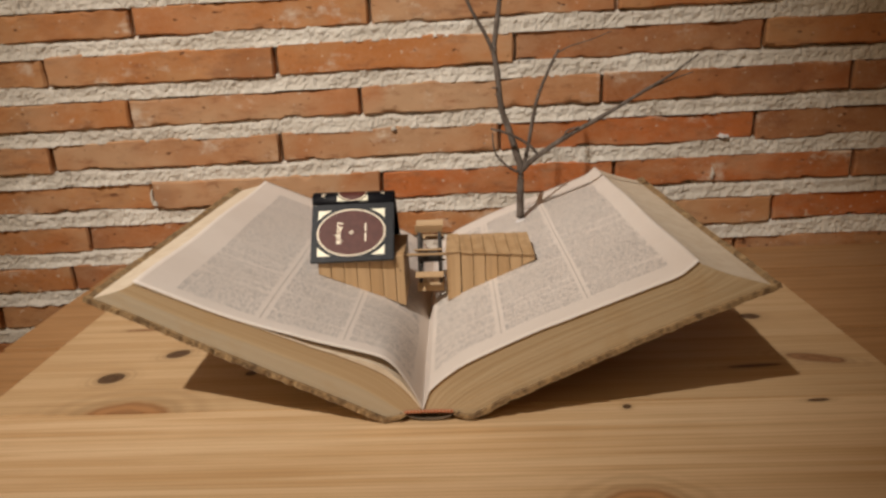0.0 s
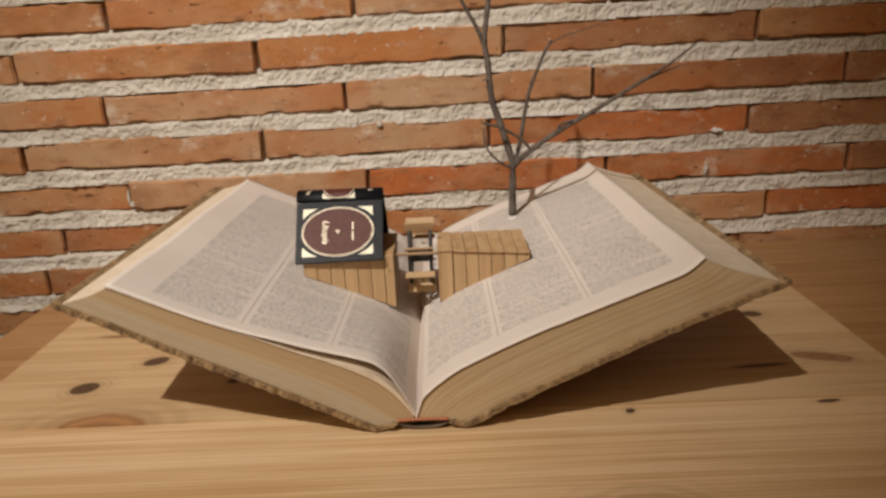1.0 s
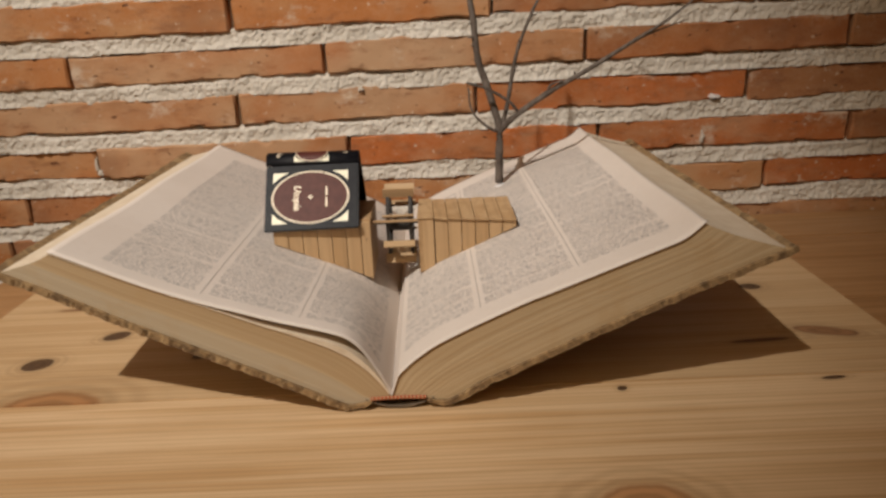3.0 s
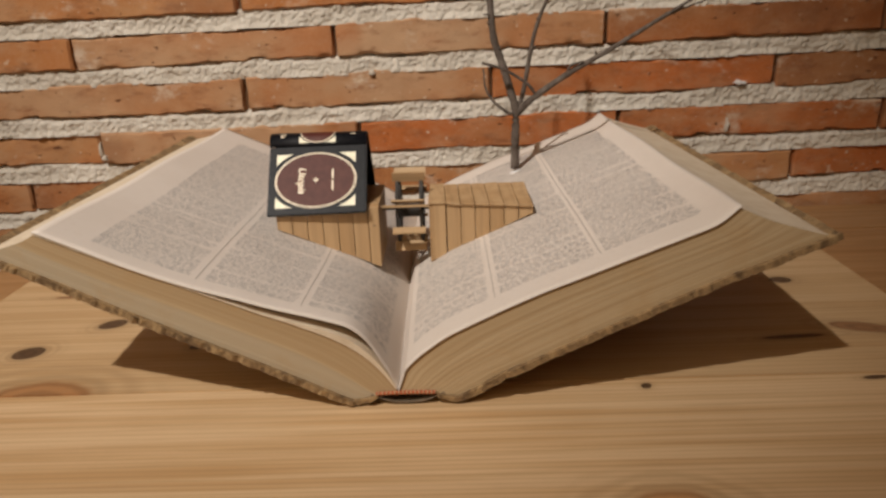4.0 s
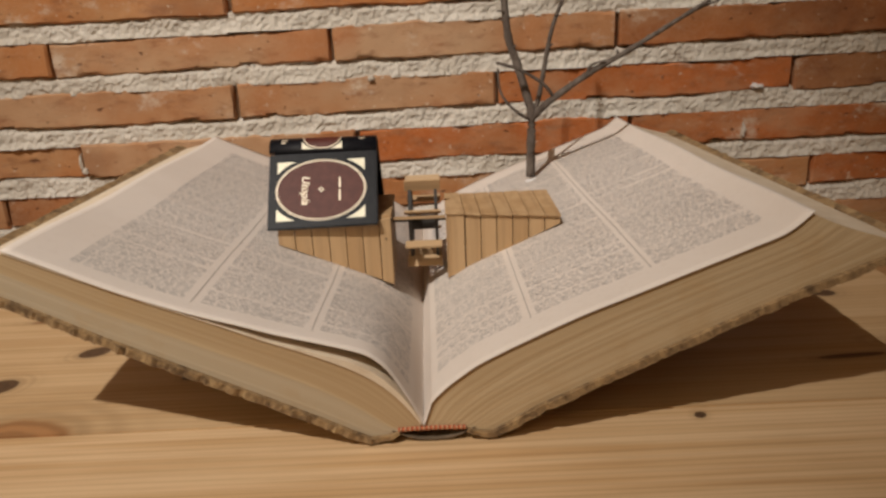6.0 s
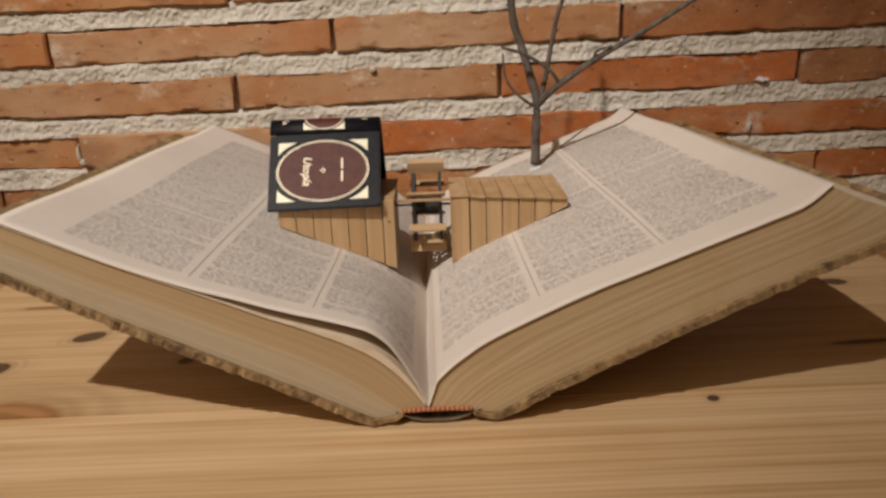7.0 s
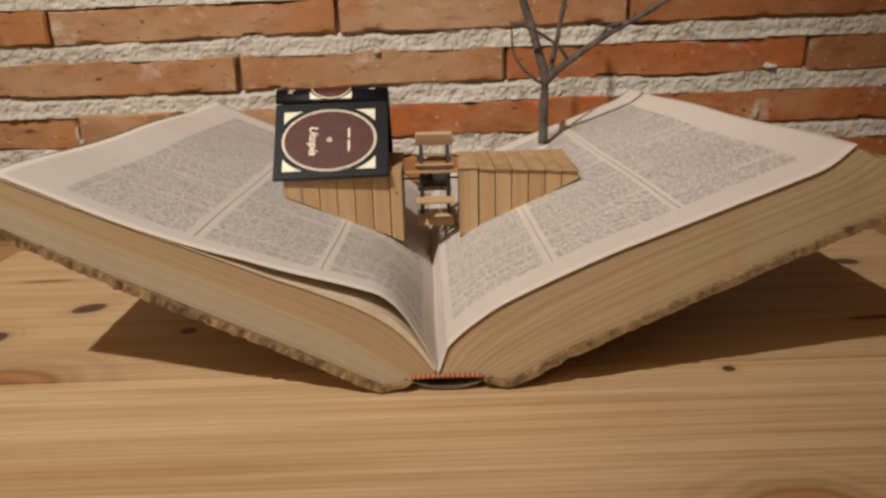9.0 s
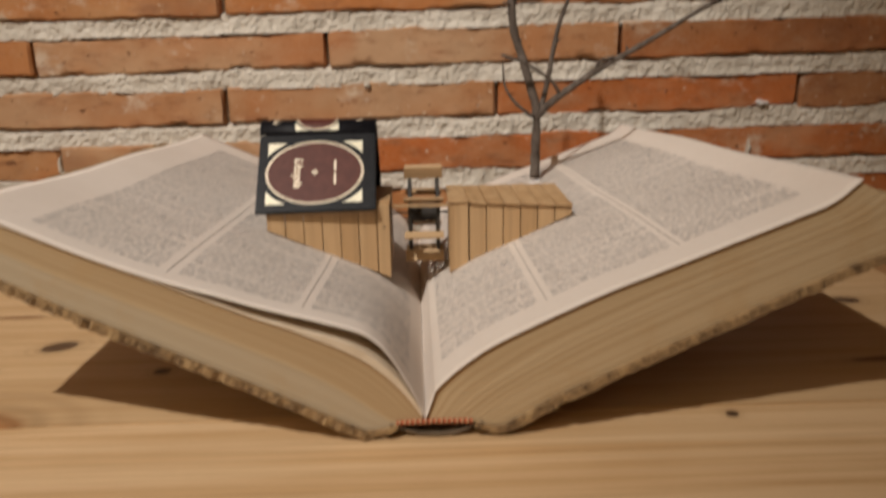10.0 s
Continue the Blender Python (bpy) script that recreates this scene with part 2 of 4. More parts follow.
INK = make_ink()
RULE_INK = make_plain("rule_ink", (0.36, 0.32, 0.29), (0.42, 0.38, 0.34), 200, 0.9, bump=0)
# dark base: the shade inside the hollow spine is put into this colour
SHADED_CARD = make_plain("shaded_card", (0.10, 0.070, 0.044), (0.20, 0.145, 0.095), 120, 0.9, bump=0.4)
LEATHER = make_plain("black_leatherette", (0.004, 0.004, 0.006), (0.009, 0.009, 0.011), 300, 0.40, bump=0.12, spec=0.10)
MAROON = make_plain("maroon_leatherette", (0.078, 0.021, 0.015), (0.098, 0.028, 0.019), 220, 0.5, bump=0.12, spec=0.2)
GOLD = make_plain("gold_foil", (0.74, 0.64, 0.50), (0.66, 0.55, 0.40), 300, 0.5, metal=0.2, bump=0.1)
CREAM = make_plain("cream_foil", (0.70, 0.66, 0.52), (0.64, 0.59, 0.45), 200, 0.5, metal=0.15, bump=0.1)
BLACK = make_plain("blackened_wood", (0.022, 0.018, 0.015), (0.04, 0.033, 0.028), 150, 0.6)
GLUE = make_plain("white_glue", (0.7, 0.68, 0.68), (0.62, 0.6, 0.6), 200, 0.35)
PLASTER = make_plain("room_plaster", (0.62, 0.56, 0.48), (0.58, 0.52, 0.44), 4, 0.9)


def make_bark():
    n = Nodes("grey_bark", 0.85, spec=0.2)
    v = n.coords((1, 1, 0.5))
    f = n.noise(v, 160, 5, 0.7)
    base = n.mix(n.span(f, 0.35, 0.7), (0.085, 0.066, 0.054), (0.17, 0.14, 0.12))
    return n.colour(base).bump(f, 0.8, 0.0012).mat


BARK = make_bark()

# ---- mesh helpers ----


def finish(name, bm, material, parent=None, label="", smooth=False):
    mesh = bpy.data.meshes.new(name)
    bmesh.ops.recalc_face_normals(bm, faces=bm.faces)
    bm.to_mesh(mesh)
    bm.free()
    mesh.materials.append(material)
    if smooth:
        mesh.shade_smooth()
    ob = new(name, mesh)
    if parent:
        ob.parent = parent
    if label:
        ob["label"] = label
    return ob


def part(name, bm, material, parent, label="", smooth=False):
    return finish(name, bm, material, parent, label, smooth)


def thing(name, label, category, group="", kind=""):
    return tagged(new(name), label, category, group, kind)


def block(bm, lo, hi, bevel=0.0, m=None):
    """A box between two corners, with bevelled edges, under the pose m."""
    size = [b - a for a, b in zip(lo, hi)]
    mid = [(a + b) / 2 for a, b in zip(lo, hi)]
    made = bmesh.ops.create_cube(bm, size=1, matrix=Matrix.LocRotScale(mid, None, size))["verts"]
    if bevel:
        edges = list({e for v in made for e in v.link_edges})
        made = list({v for f in bmesh.ops.bevel(bm, geom=edges, offset=bevel, segments=2, affect="EDGES")["faces"] for v in f.verts} | {v for v in made if v.is_valid})
    if m:
        bmesh.ops.transform(bm, matrix=m, verts=made)
    return made


def box(lo, hi, bevel=0.0, m=None):
    bm = bmesh.new()
    block(bm, lo, hi, bevel, m)
    return bm


def sheet(bm, rows, closed=False):
    """Quads between rows of points; returns the vertex rows."""
    vs = [[bm.verts.new(p) for p in r] for r in rows]
    for a, b in zip(vs, vs[1:]):
        for i in range(len(a) - 1):
            bm.faces.new((a[i], a[i + 1], b[i + 1], b[i]))
        if closed:
            bm.faces.new((a[-1], a[0], b[0], b[-1]))
    return vs


def tube(bm, path, radii, sides=8):
    rows = []
    for i, p in enumerate(path):
        a, b = Vector(path[max(0, i - 1)]), Vector(path[min(len(path) - 1, i + 1)])
        q = (b - a).to_track_quat("Z", "Y")
        rows.append([Vector(p) + q @ Vector((radii[i] * math.cos(2 * math.pi * k / sides), radii[i] * math.sin(2 * math.pi * k / sides), 0)) for k in range(sides)])
    vs = sheet(bm, rows, True)
    bm.faces.new(vs[0])
    bm.faces.new(vs[-1])


def smooth_path(points, per=6):
    """Catmull-Rom through the points."""
    p = [Vector(a) for a in points]
    p = [2 * p[0] - p[1], *p, 2 * p[-1] - p[-2]]
    out = []
    for i in range(1, len(p) - 2):
        for k in range(per):
            t = k / per
            out.append(0.5 * (2 * p[i] + (p[i + 1] - p[i - 1]) * t + (2 * p[i - 1] - 5 * p[i] + 4 * p[i + 1] - p[i + 2]) * t * t + (3 * p[i] - p[i - 1] - 3 * p[i + 1] + p[i + 2]) * t ** 3))
    return out + [p[-2]]


# ---- the setting ----
WALL_Y = 0.453
PITCH, BRICK_H = 0.0520, 0.0335
COURSE_Z = 0.0130  # middle of the course nearest the tabletop
SLOPE = 0.0125  # the courses climb a little to the right
HEADS = {5: (-0.36, -0.08, 0.205), 4: (-0.474, -0.195, 0.088, 0.375), 3: (-0.38, -0.097, 0.19, 0.48), 2: (-0.487, -0.20, 0.068, 0.374),
         1: (-0.368, -0.078, 0.207, 0.495), 0: (-0.46, -0.17, 0.115, 0.404), -1: (-0.49, -0.205), -2: (-0.60, -0.32)}


def course_z(k, x):
    return COURSE_Z + k * PITCH + SLOPE * x


def wall_brick():
    wall = finish("wall_north", box((-2.4, WALL_Y + 0.014, -0.75), (2.4, WALL_Y + 0.25, 2.3)), MORTAR)
    tagged(wall, "old wall of thin orange bricks with thick sandy mortar", "wall", kind="structure")
    rng = random.Random(4)
    joints = {}
    for k in range(-6, 9):
        xs = list(HEADS.get(k, (rng.uniform(-0.2, 0.05),)))
        while xs[-1] < 0.95:
            xs.append(xs[-1] + rng.uniform(0.279, 0.297))
        while xs[0] > -0.95:
            xs.insert(0, xs[0] - rng.uniform(0.279, 0.295))
        joints[k] = xs
    # mortar bed: one rough sheet that dips at the head joints and under each course
    bm = bmesh.new()
    nx, nz = 860, 345
    x0, x1, z0, z1 = -0.75, 0.72, -0.21, 0.37
    rows = []
    for j in range(nz + 1):
        z = z0 + (z1 - z0) * j / nz
        row = []
        for i in range(nx + 1):
            x = x0 + (x1 - x0) * i / nx
            w = (z - course_z(0, x)) / PITCH
            f = w - math.floor(w + 0.5)
            p = Vector((x, 0, z))
            y = 0.0014 + 0.0018 * noise.noise(p * 38) + 0.0020 * noise.noise(p * 105) + 0.0016 * noise.noise(p * 260) + 0.0010 * abs(noise.noise(p * 430))
            edge = BRICK_H / PITCH / 2
            row_k = math.floor(w + 0.5)
            worn = min(1.0, max(0.0, 0.45 + 1.5 * noise.noise(Vector((x * 13, row_k * 3.7, 1.0)))))
            if f < 0 and abs(f) - edge < 0.09:
                y += 0.0085 * worn * (1 - max(0, abs(f) - edge) / 0.09)
            elif f > 0 and abs(f) - edge < 0.10:
                # the bed is smeared up over the brick below it
                y -= 0.0030 * (1 - worn) * (1 - max(0, abs(f) - edge) / 0.10)
            if abs(f) < edge - 0.03:
                y = max(y, 0.012)
            row.append((x, WALL_Y + y, z))
        rows.append(row)
    sheet(bm, rows)
    part("mortar", bm, MORTAR, wall, "rough sandy lime mortar")
    for k, xs in joints.items():
        for a, b in zip(xs, xs[1:]):
            brick(wall, a + rng.uniform(0.0012, 0.0028), b - rng.uniform(0.0012, 0.0028), k, rng)
    far_bricks(wall, joints)
    dab(wall, -0.368, 0.0600, 0.0034, 0.0150, 11)
    dab(wall, -0.366, 0.0500, 0.0060, 0.0050, 13)
    dab(wall, 0.336, 0.1085, 0.0085, 0.0042, 3, GLUE)
    dab(wall, 0.326, 0.0640, 0.0030, 0.0120, 5)
    dab(wall, -0.060, 0.1330, 0.0060, 0.0035, 7)
    return wall


def far_bricks(wall, near):
    """The courses beyond the stretch that the camera passes, in one mesh."""
    rng = random.Random(9)
    verts, faces = [], []
    for k in range(-14, 43):
        z = COURSE_Z + k * PITCH
        x = -2.35 - rng.uniform(0, 0.2)
        while x < 2.35:
            w = rng.uniform(0.278, 0.295)
            a, b = max(-2.38, x + 0.003), min(2.38, x + w - 0.003)
            x += w
            if k in near:
                if a < near[k][-1] and b > near[k][0]:
                    if a < near[k][0] - 0.06:
                        b = near[k][0] - 0.004
                    elif b > near[k][-1] + 0.06:
                        a = near[k][-1] + 0.004
                    else:
                        continue
            if b - a < 0.03:
                continue
            y, zc = WALL_Y + rng.uniform(0, 0.003), z + SLOPE * (a + b) / 2
            h = BRICK_H / 2
            i = len(verts)
            for yy, e in ((WALL_Y + 0.032, 0), (y + 0.002, 0), (y, 0.002)):
                verts += [(a + e, yy, zc - h + e), (b - e, yy, zc - h + e), (b - e, yy, zc + h - e), (a + e, yy, zc + h - e)]
            for c in (0, 4):
                faces += [(i + c + q, i + c + (q + 1) % 4, i + c + 4 + (q + 1) % 4, i + c + 4 + q) for q in range(4)]
            faces.append((i + 8, i + 9, i + 10, i + 11))
    mesh = bpy.data.meshes.new("brick_courses")
    mesh.from_pydata(verts, [], faces)
    mesh.materials.append(BRICK_ORANGE)
    ob = new("brick_courses", mesh)
    ob.parent = wall
    tagged(ob, "further courses of thin orange bricks", kind="stuff")


def dab(wall, x, z, w, h, seed, material=MORTAR):
    """A flat splash of mortar left on a brick."""
    bm = bmesh.new()
    rim = []
    for k in range(18):
        a = 2 * math.pi * k / 18
        q = 0.75 + 0.6 * noise.noise(Vector((math.cos(a) * 1.4, math.sin(a) * 1.4, seed * 3.1)))
        rim.append(Vector((x + w * q * math.cos(a), WALL_Y + 0.002, z + h * q * math.sin(a))))
    lo = [bm.verts.new(p) for p in rim]
    hi = [bm.verts.new(Vector((x, WALL_Y - 0.0038, z)).lerp(Vector((p.x, WALL_Y - 0.0038, p.z)), 0.7)) for p in rim]
    top = bm.verts.new((x, WALL_Y - 0.0050, z))
    for i in range(18):
        j = (i + 1) % 18
        bm.faces.new((lo[i], lo[j], hi[j], hi[i]))
        bm.faces.new((hi[i], hi[j], top))
    part("mortar_dab", bm, material, wall)


def brick(wall, a, b, k, rng):
    mid = (a + b) / 2
    zc = course_z(k, mid) + rng.uniform(-0.0012, 0.0012)
    tilt = SLOPE + rng.uniform(-0.008, 0.008)
    h = BRICK_H + rng.uniform(-0.0015, 0.0025)
    out = rng.uniform(-0.0022, 0.0022)
    us = [0, 0.0020, *[0.0020 + (b - a - 0.0040) * i / 64 for i in range(1, 64)], b - a - 0.0020, b - a]
    vs = [0, 0.0018, 0.0045, 0.3 * h, 0.5 * h, 0.7 * h, h - 0.0045, h - 0.0018, h]
    seed = Vector((rng.uniform(0, 50), rng.uniform(0, 50), k))
    rows = []
    for j, v in enumerate(vs):
        row = []
        for i, u in enumerate(us):
            rim = i in (0, len(us) - 1) or j in (0, len(vs) - 1)
            p = Vector((u * 30, v * 40, 0)) + seed
            y = WALL_Y + out + 0.0014 * noise.noise(p * 0.5) + 0.0009 * noise.noise(p * 2.2) + 0.0004 * noise.noise(p * 6.0)
            dz = 0.0
            if rim:
                y += 0.0026 + 0.0012 * noise.noise(p * 1.9)
            if j in (0, 1, len(vs) - 2, len(vs) - 1):
                low = 0 if j < 2 else 1
                dz = 0.0026 * noise.noise(Vector((u * 17, low * 5, 3)) + seed) + 0.0012 * noise.noise(Vector((u * 75, low * 5, 9)) + seed) + 0.0005 * noise.noise(Vector((u * 210, low * 5, 9)) + seed)
                chip = max(0.0, noise.noise(Vector((u * 42, low * 9 + 2, 5)) + seed) - 0.33)
                y += 0.014 * chip
                dz += (0.006 if low == 0 else -0.006) * chip
            dx = 0.0012 * noise.noise(Vector((i // 33, v * 60, 7)) + seed) if i in (0, 1, len(us) - 2, len(us) - 1) else 0
            x = a + u + dx
            row.append((x, y, zc - h / 2 + v + dz + tilt * (x - mid)))
        rows.append(row)
    rows.insert(0, [(x, WALL_Y + 0.028, z) for x, y, z in rows[0]])
    rows.append([(x, WALL_Y + 0.028, z) for x, y, z in rows[-1]])
    rows = [[(r[0][0], WALL_Y + 0.028, r[0][2]), *r, (r[-1][0], WALL_Y + 0.028, r[-1][2])] for r in rows]
    bm = bmesh.new()
    sheet(bm, rows)
    pale = {(3, -0.38), (3, -0.10), (2, -0.49), (2, -0.20), (1, -0.37), (0, 0.12), (5, -0.08)}
    deep = {(1, 0.21), (0, 0.40), (1, -0.08), (2, 0.07), (4, -0.20)}
    brown = {(0, -0.46), (-1, -0.49), (3, 0.48), (1, 0.50), (2, 0.37), (3, 0.19), (4, 0.09), (4, 0.38)}
    key = (k, round(a - 0.002, 2))
    kind = BRICK_TAN if key in pale else BRICK_RED if key in deep else BRICK_BROWN if key in brown else BRICK_ORANGE
    ob = part("brick", bm, kind, wall, smooth=True)
    ob.data.set_sharp_from_angle(angle=radians(32))


wall_brick()
# unseen shell, added to close the room so that light bounces
tagged(finish("floor", box((-2.4, -3.2, -0.80), (2.4, WALL_Y + 0.012, -0.75)), HONEY), "plain wooden floor, unseen, added to close the room", "floor", kind="structure")
tagged(finish("ceiling", box((-2.4, -3.2, 2.25), (2.4, WALL_Y + 0.03, 2.30)), PLASTER), "plain pale plaster ceiling, unseen, added for bounced light", "ceiling", kind="structure")
tagged(finish("wall_south", box((-2.4, -3.3, -0.75), (2.4, -3.2, 2.25)), PLASTER), "plain pale plaster wall, unseen, added for bounced light", "wall", kind="structure")
tagged(finish("wall_west", box((-2.5, -3.2, -0.75), (-2.4, WALL_Y + 0.03, 2.25)), PLASTER), "plain pale plaster wall, unseen, added for bounced light", "wall", kind="structure")
tagged(finish("wall_east", box((2.4, -3.2, -0.75), (2.5, WALL_Y + 0.03, 2.25)), PLASTER), "plain pale plaster wall, unseen, added for bounced light", "wall", kind="structure")


def lower_table():
    t = thing("table", "honey-brown wooden table against the brick wall", "table")
    rng = random.Random(8)
    for a, b in ((-0.36, -0.16), (-0.157, 0.03), (0.033, 0.20), (0.203, 0.362), (0.365, WALL_Y - 0.006)):
        part("plank", box((-0.425, a, -0.062), (0.95, b, -0.030 + rng.uniform(-0.0004, 0.0004)), 0.0015), HONEY, t)
    for x in (-0.36, 0.88):
        for y in (-0.30, 0.38):
            part("leg", box((x - 0.035, y - 0.035, -0.75), (x + 0.035, y + 0.035, -0.062), 0.003), HONEY, t)


def top_board():
    t = thing("pine_board", "pale knotty pine board lying on the darker table", "board")
    part("plank", box((-0.326, 0.0275, -0.030), (0.326, 0.243, 0.0), 0.0008), PINE_BACK, t, "pale pine plank with dark round knots")
    part("plank", box((-0.326, -0.235, -0.030), (0.326, 0.0270, 0.0), 0.0008), PINE_FRONT, t, "pale pine plank with straight streaky grain")


lower_table()
top_board()

# ---- the big open book ----
FRONT, BACK = 0.008, 0.333
YAW = -0.010
DROP = 0.05  # the pages lie a little lower towards the wall


def profile(points, per=6):
    return smooth_path([(x, 0, z) for x, z in points], per)


# tops of the two stacks, and the loose left leaf that springs up at its front
LEFT_TOP = profile([(-0.0085, 0.0070), (-0.0126, 0.0140), (-0.0200, 0.0239), (-0.0296, 0.0330), (-0.0416, 0.0405), (-0.0535, 0.0461), (-0.0654, 0.0512), (-0.0773, 0.0557),
                    (-0.0889, 0.0608), (-0.1080, 0.0690), (-0.1295, 0.0778), (-0.1450, 0.0845), (-0.1660, 0.0940), (-0.1855, 0.1030)])
LEFT_LEAF = profile([(-0.0085, 0.0085), (-0.0126, 0.0188), (-0.0161, 0.0256), (-0.0196, 0.0321), (-0.0243, 0.0394), (-0.0290, 0.0441), (-0.0337, 0.0472), (-0.0410, 0.0498),
                     (-0.0530, 0.0534), (-0.0649, 0.0567), (-0.0767, 0.0603), (-0.0884, 0.0644), (-0.1080, 0.0708), (-0.1295, 0.0788), (-0.1450, 0.0852), (-0.1660, 0.0947), (-0.1855, 0.1037)])
RIGHT_TOP = profile([(-0.0085, 0.0070), (-0.0052, 0.0165), (-0.0034, 0.0210), (0.0028, 0.0273), (0.0080, 0.0315), (0.0205, 0.0400), (0.0460, 0.0523), (0.0691, 0.0626),
                     (0.0838, 0.0684), (0.1165, 0.0815), (0.1387, 0.0900), (0.1540, 0.0962), (0.1645, 0.1050)])
LEFT_LOW = [(-0.0200, 0.0068), (-0.0260, 0.0048), (-0.0330, 0.0040), (-0.0400, 0.0072), (-0.0557, 0.0155), (-0.0800, 0.0277), (-0.1036, 0.0393), (-0.1491, 0.0618), (-0.1820, 0.0788), (-0.2130, 0.0940)]
RIGHT_LOW = [(0.0125, 0.0068), (0.0190, 0.0048), (0.0240, 0.0046), (0.0320, 0.0090), (0.0457, 0.0172), (0.0700, 0.0285), (0.0942, 0.0398), (0.1185, 0.0508), (0.1409, 0.0608), (0.1649, 0.0712), (0.1870, 0.0800), (0.2095, 0.0892)]


def low_curve(points, count):
    p = [Vector((x, 0, z)) for x, z in points]
    lens = [0.0]
    for a, b in zip(p, p[1:]):
        lens.append(lens[-1] + (b - a).length)
    out = []
    for i in range(count):
        d = lens[-1] * i / (count - 1)
        k = max(j for j in range(len(p) - 1) if lens[j] <= d + 1e-9)
        out.append(p[k].lerp(p[k + 1], (d - lens[k]) / (lens[k + 1] - lens[k])))
    return out


def sink(y):
    return 1 - DROP * (y - FRONT) / (BACK - FRONT)


def line_z(top, x):
    pts = sorted((v.x, v.z) for v in top)
    return float(np.interp(x, [a for a, _ in pts], [b for _, b in pts]))


def spring(y):
    """How far the loose left leaf stands up: all at the front edge, not at all further in."""
    q = min(1.0, max(0.0, (y - FRONT) / 0.125))
    return 1 - q * q * (3 - 2 * q)


def page_z(x, y=0.15):
    """Height of the open page above the tabletop, without the yaw of the book."""
    if x < -0.0085:
        flat = line_z(LEFT_TOP, x)
        z = flat + (line_z(LEFT_LEAF, x) - flat) * spring(y)
    else:
        z = line_z(RIGHT_TOP, x) + 0.0006
    j, reach = (y - FRONT) / (BACK - FRONT), min(1.0, abs(x) / 0.17)
    return (z + 0.0008 + 0.0006 * math.sin(j * 13 + reach * 7) * reach) * sink(y)


def shear(v, y):
    return (v.x + YAW * (y - FRONT), y, v.z * sink(y))


def page_block(book, top, low, side):
    n, layers = len(top), 22
    base = low_curve(low, n)
    rng = random.Random(5 + side)
    bm = bmesh.new()
    uv = bm.loops.layers.uv.new("uv")
    grid = []
    for j in range(layers + 1):
        f = j / layers
        curve = [b.lerp(t, f) for b, t in zip(base, top)]
        # the fore-edge is hollow and slants outwards to the board
        hollow = 0.004 * math.sin(math.pi * f)
        curve = [c + Vector((-side * hollow * max(0, (i / (n - 1) - 0.8) * 5), 0, 0)) for i, c in enumerate(curve)]
        grid.append((curve, FRONT + rng.uniform(-0.00006, 0.00006), BACK + rng.uniform(-0.00006, 0.00006)))

    def face(vs, uvs):
        f = bm.faces.new(vs)
        f.smooth = False
        for loop, c in zip(f.loops, uvs):
            loop[uv].uv = c

    fr = [[bm.verts.new(shear(c, yf)) for c in curve] for curve, yf, yb in grid]
    bk = [[bm.verts.new(shear(c, yb)) for c in curve] for curve, yf, yb in grid]
    for j in range(layers):
        for i in range(n - 1):
            q = [(i / n, j / layers), ((i + 1) / n, j / layers), ((i + 1) / n, (j + 1) / layers), (i / n, (j + 1) / layers)]
            face((fr[j][i], fr[j][i + 1], fr[j + 1][i + 1], fr[j + 1][i]), q)
            face((bk[j][i], bk[j][i + 1], bk[j + 1][i + 1], bk[j + 1][i]), q)
        q = [(0, j / layers), (1, j / layers), (1, (j + 1) / layers), (0, (j + 1) / layers)]
        face((fr[j][-1], bk[j][-1], bk[j + 1][-1], fr[j + 1][-1]), q)
        bm.faces.ensure_lookup_table()
        bm.faces[-1].material_index = 1
    for i in range(n - 1):
        face((fr[-1][i], fr[-1][i + 1], bk[-1][i + 1], bk[-1][i]), [(0, 1)] * 4)
        face((fr[0][i], fr[0][i + 1], bk[0][i + 1], bk[0][i]), [(0, 0)] * 4)
    ob = part("page_block", bm, EDGES[side], book, "thick stack of yellowed pages")
    ob.data.materials.append(LIT_EDGE)
    return ob


def open_page(book, top, label):
    bm = bmesh.new()
    n, m = len(top), 60
    rows = []
    for j in range(m + 1):
        y = FRONT - 0.0012 + (BACK - FRONT + 0.002) * j / m
        rows.append([(c.x + YAW * (y - FRONT), y, page_z(c.x if abs(c.x + 0.0085) > 1e-6 else c.x + (0.0002 if top is RIGHT_TOP else -0.0002), y)) for c in top])
    a = sheet(bm, rows)
    b = sheet(bm, [[(x, y, z - 0.0005) for x, y, z in r] for r in rows])
    for k in range(n - 1):
        for r in (0, -1):
            bm.faces.new((a[r][k], a[r][k + 1], b[r][k + 1], b[r][k]))
    for j in range(m):
        bm.faces.new((a[j][-1], a[j + 1][-1], b[j + 1][-1], b[j][-1]))
    return part("open_page", bm, PAPER, book, label, smooth=True)


def loose_leaves(book):
    """A few leaves that have risen from the left stack, under the open page."""
    bm = bmesh.new()
    hi, lo = [], []
    for j in range(17):
        y = FRONT - 0.0008 + 0.12 * j / 16
        up, down = [], []
        for c in LEFT_TOP[2:]:
            gap = line_z(LEFT_LEAF, c.x) - c.z
            near = math.exp(-((c.x + 0.030) / 0.026) ** 2)
            up.append(shear(Vector((c.x, 0, c.z + (0.0006 + min(0.55 * gap, 0.0040 * near)) * spring(y))), y))
            down.append(shear(Vector((c.x, 0, c.z + 0.0002)), y))
        hi.append(up)
        lo.append(down)
    a, b = sheet(bm, hi), sheet(bm, lo)
    for k in range(len(hi[0]) - 1):
        bm.faces.new((a[0][k], a[0][k + 1], b[0][k + 1], b[0][k]))
    part("loose_leaf", bm, LIT_EDGE, book, "few yellowed leaves risen from the stack")


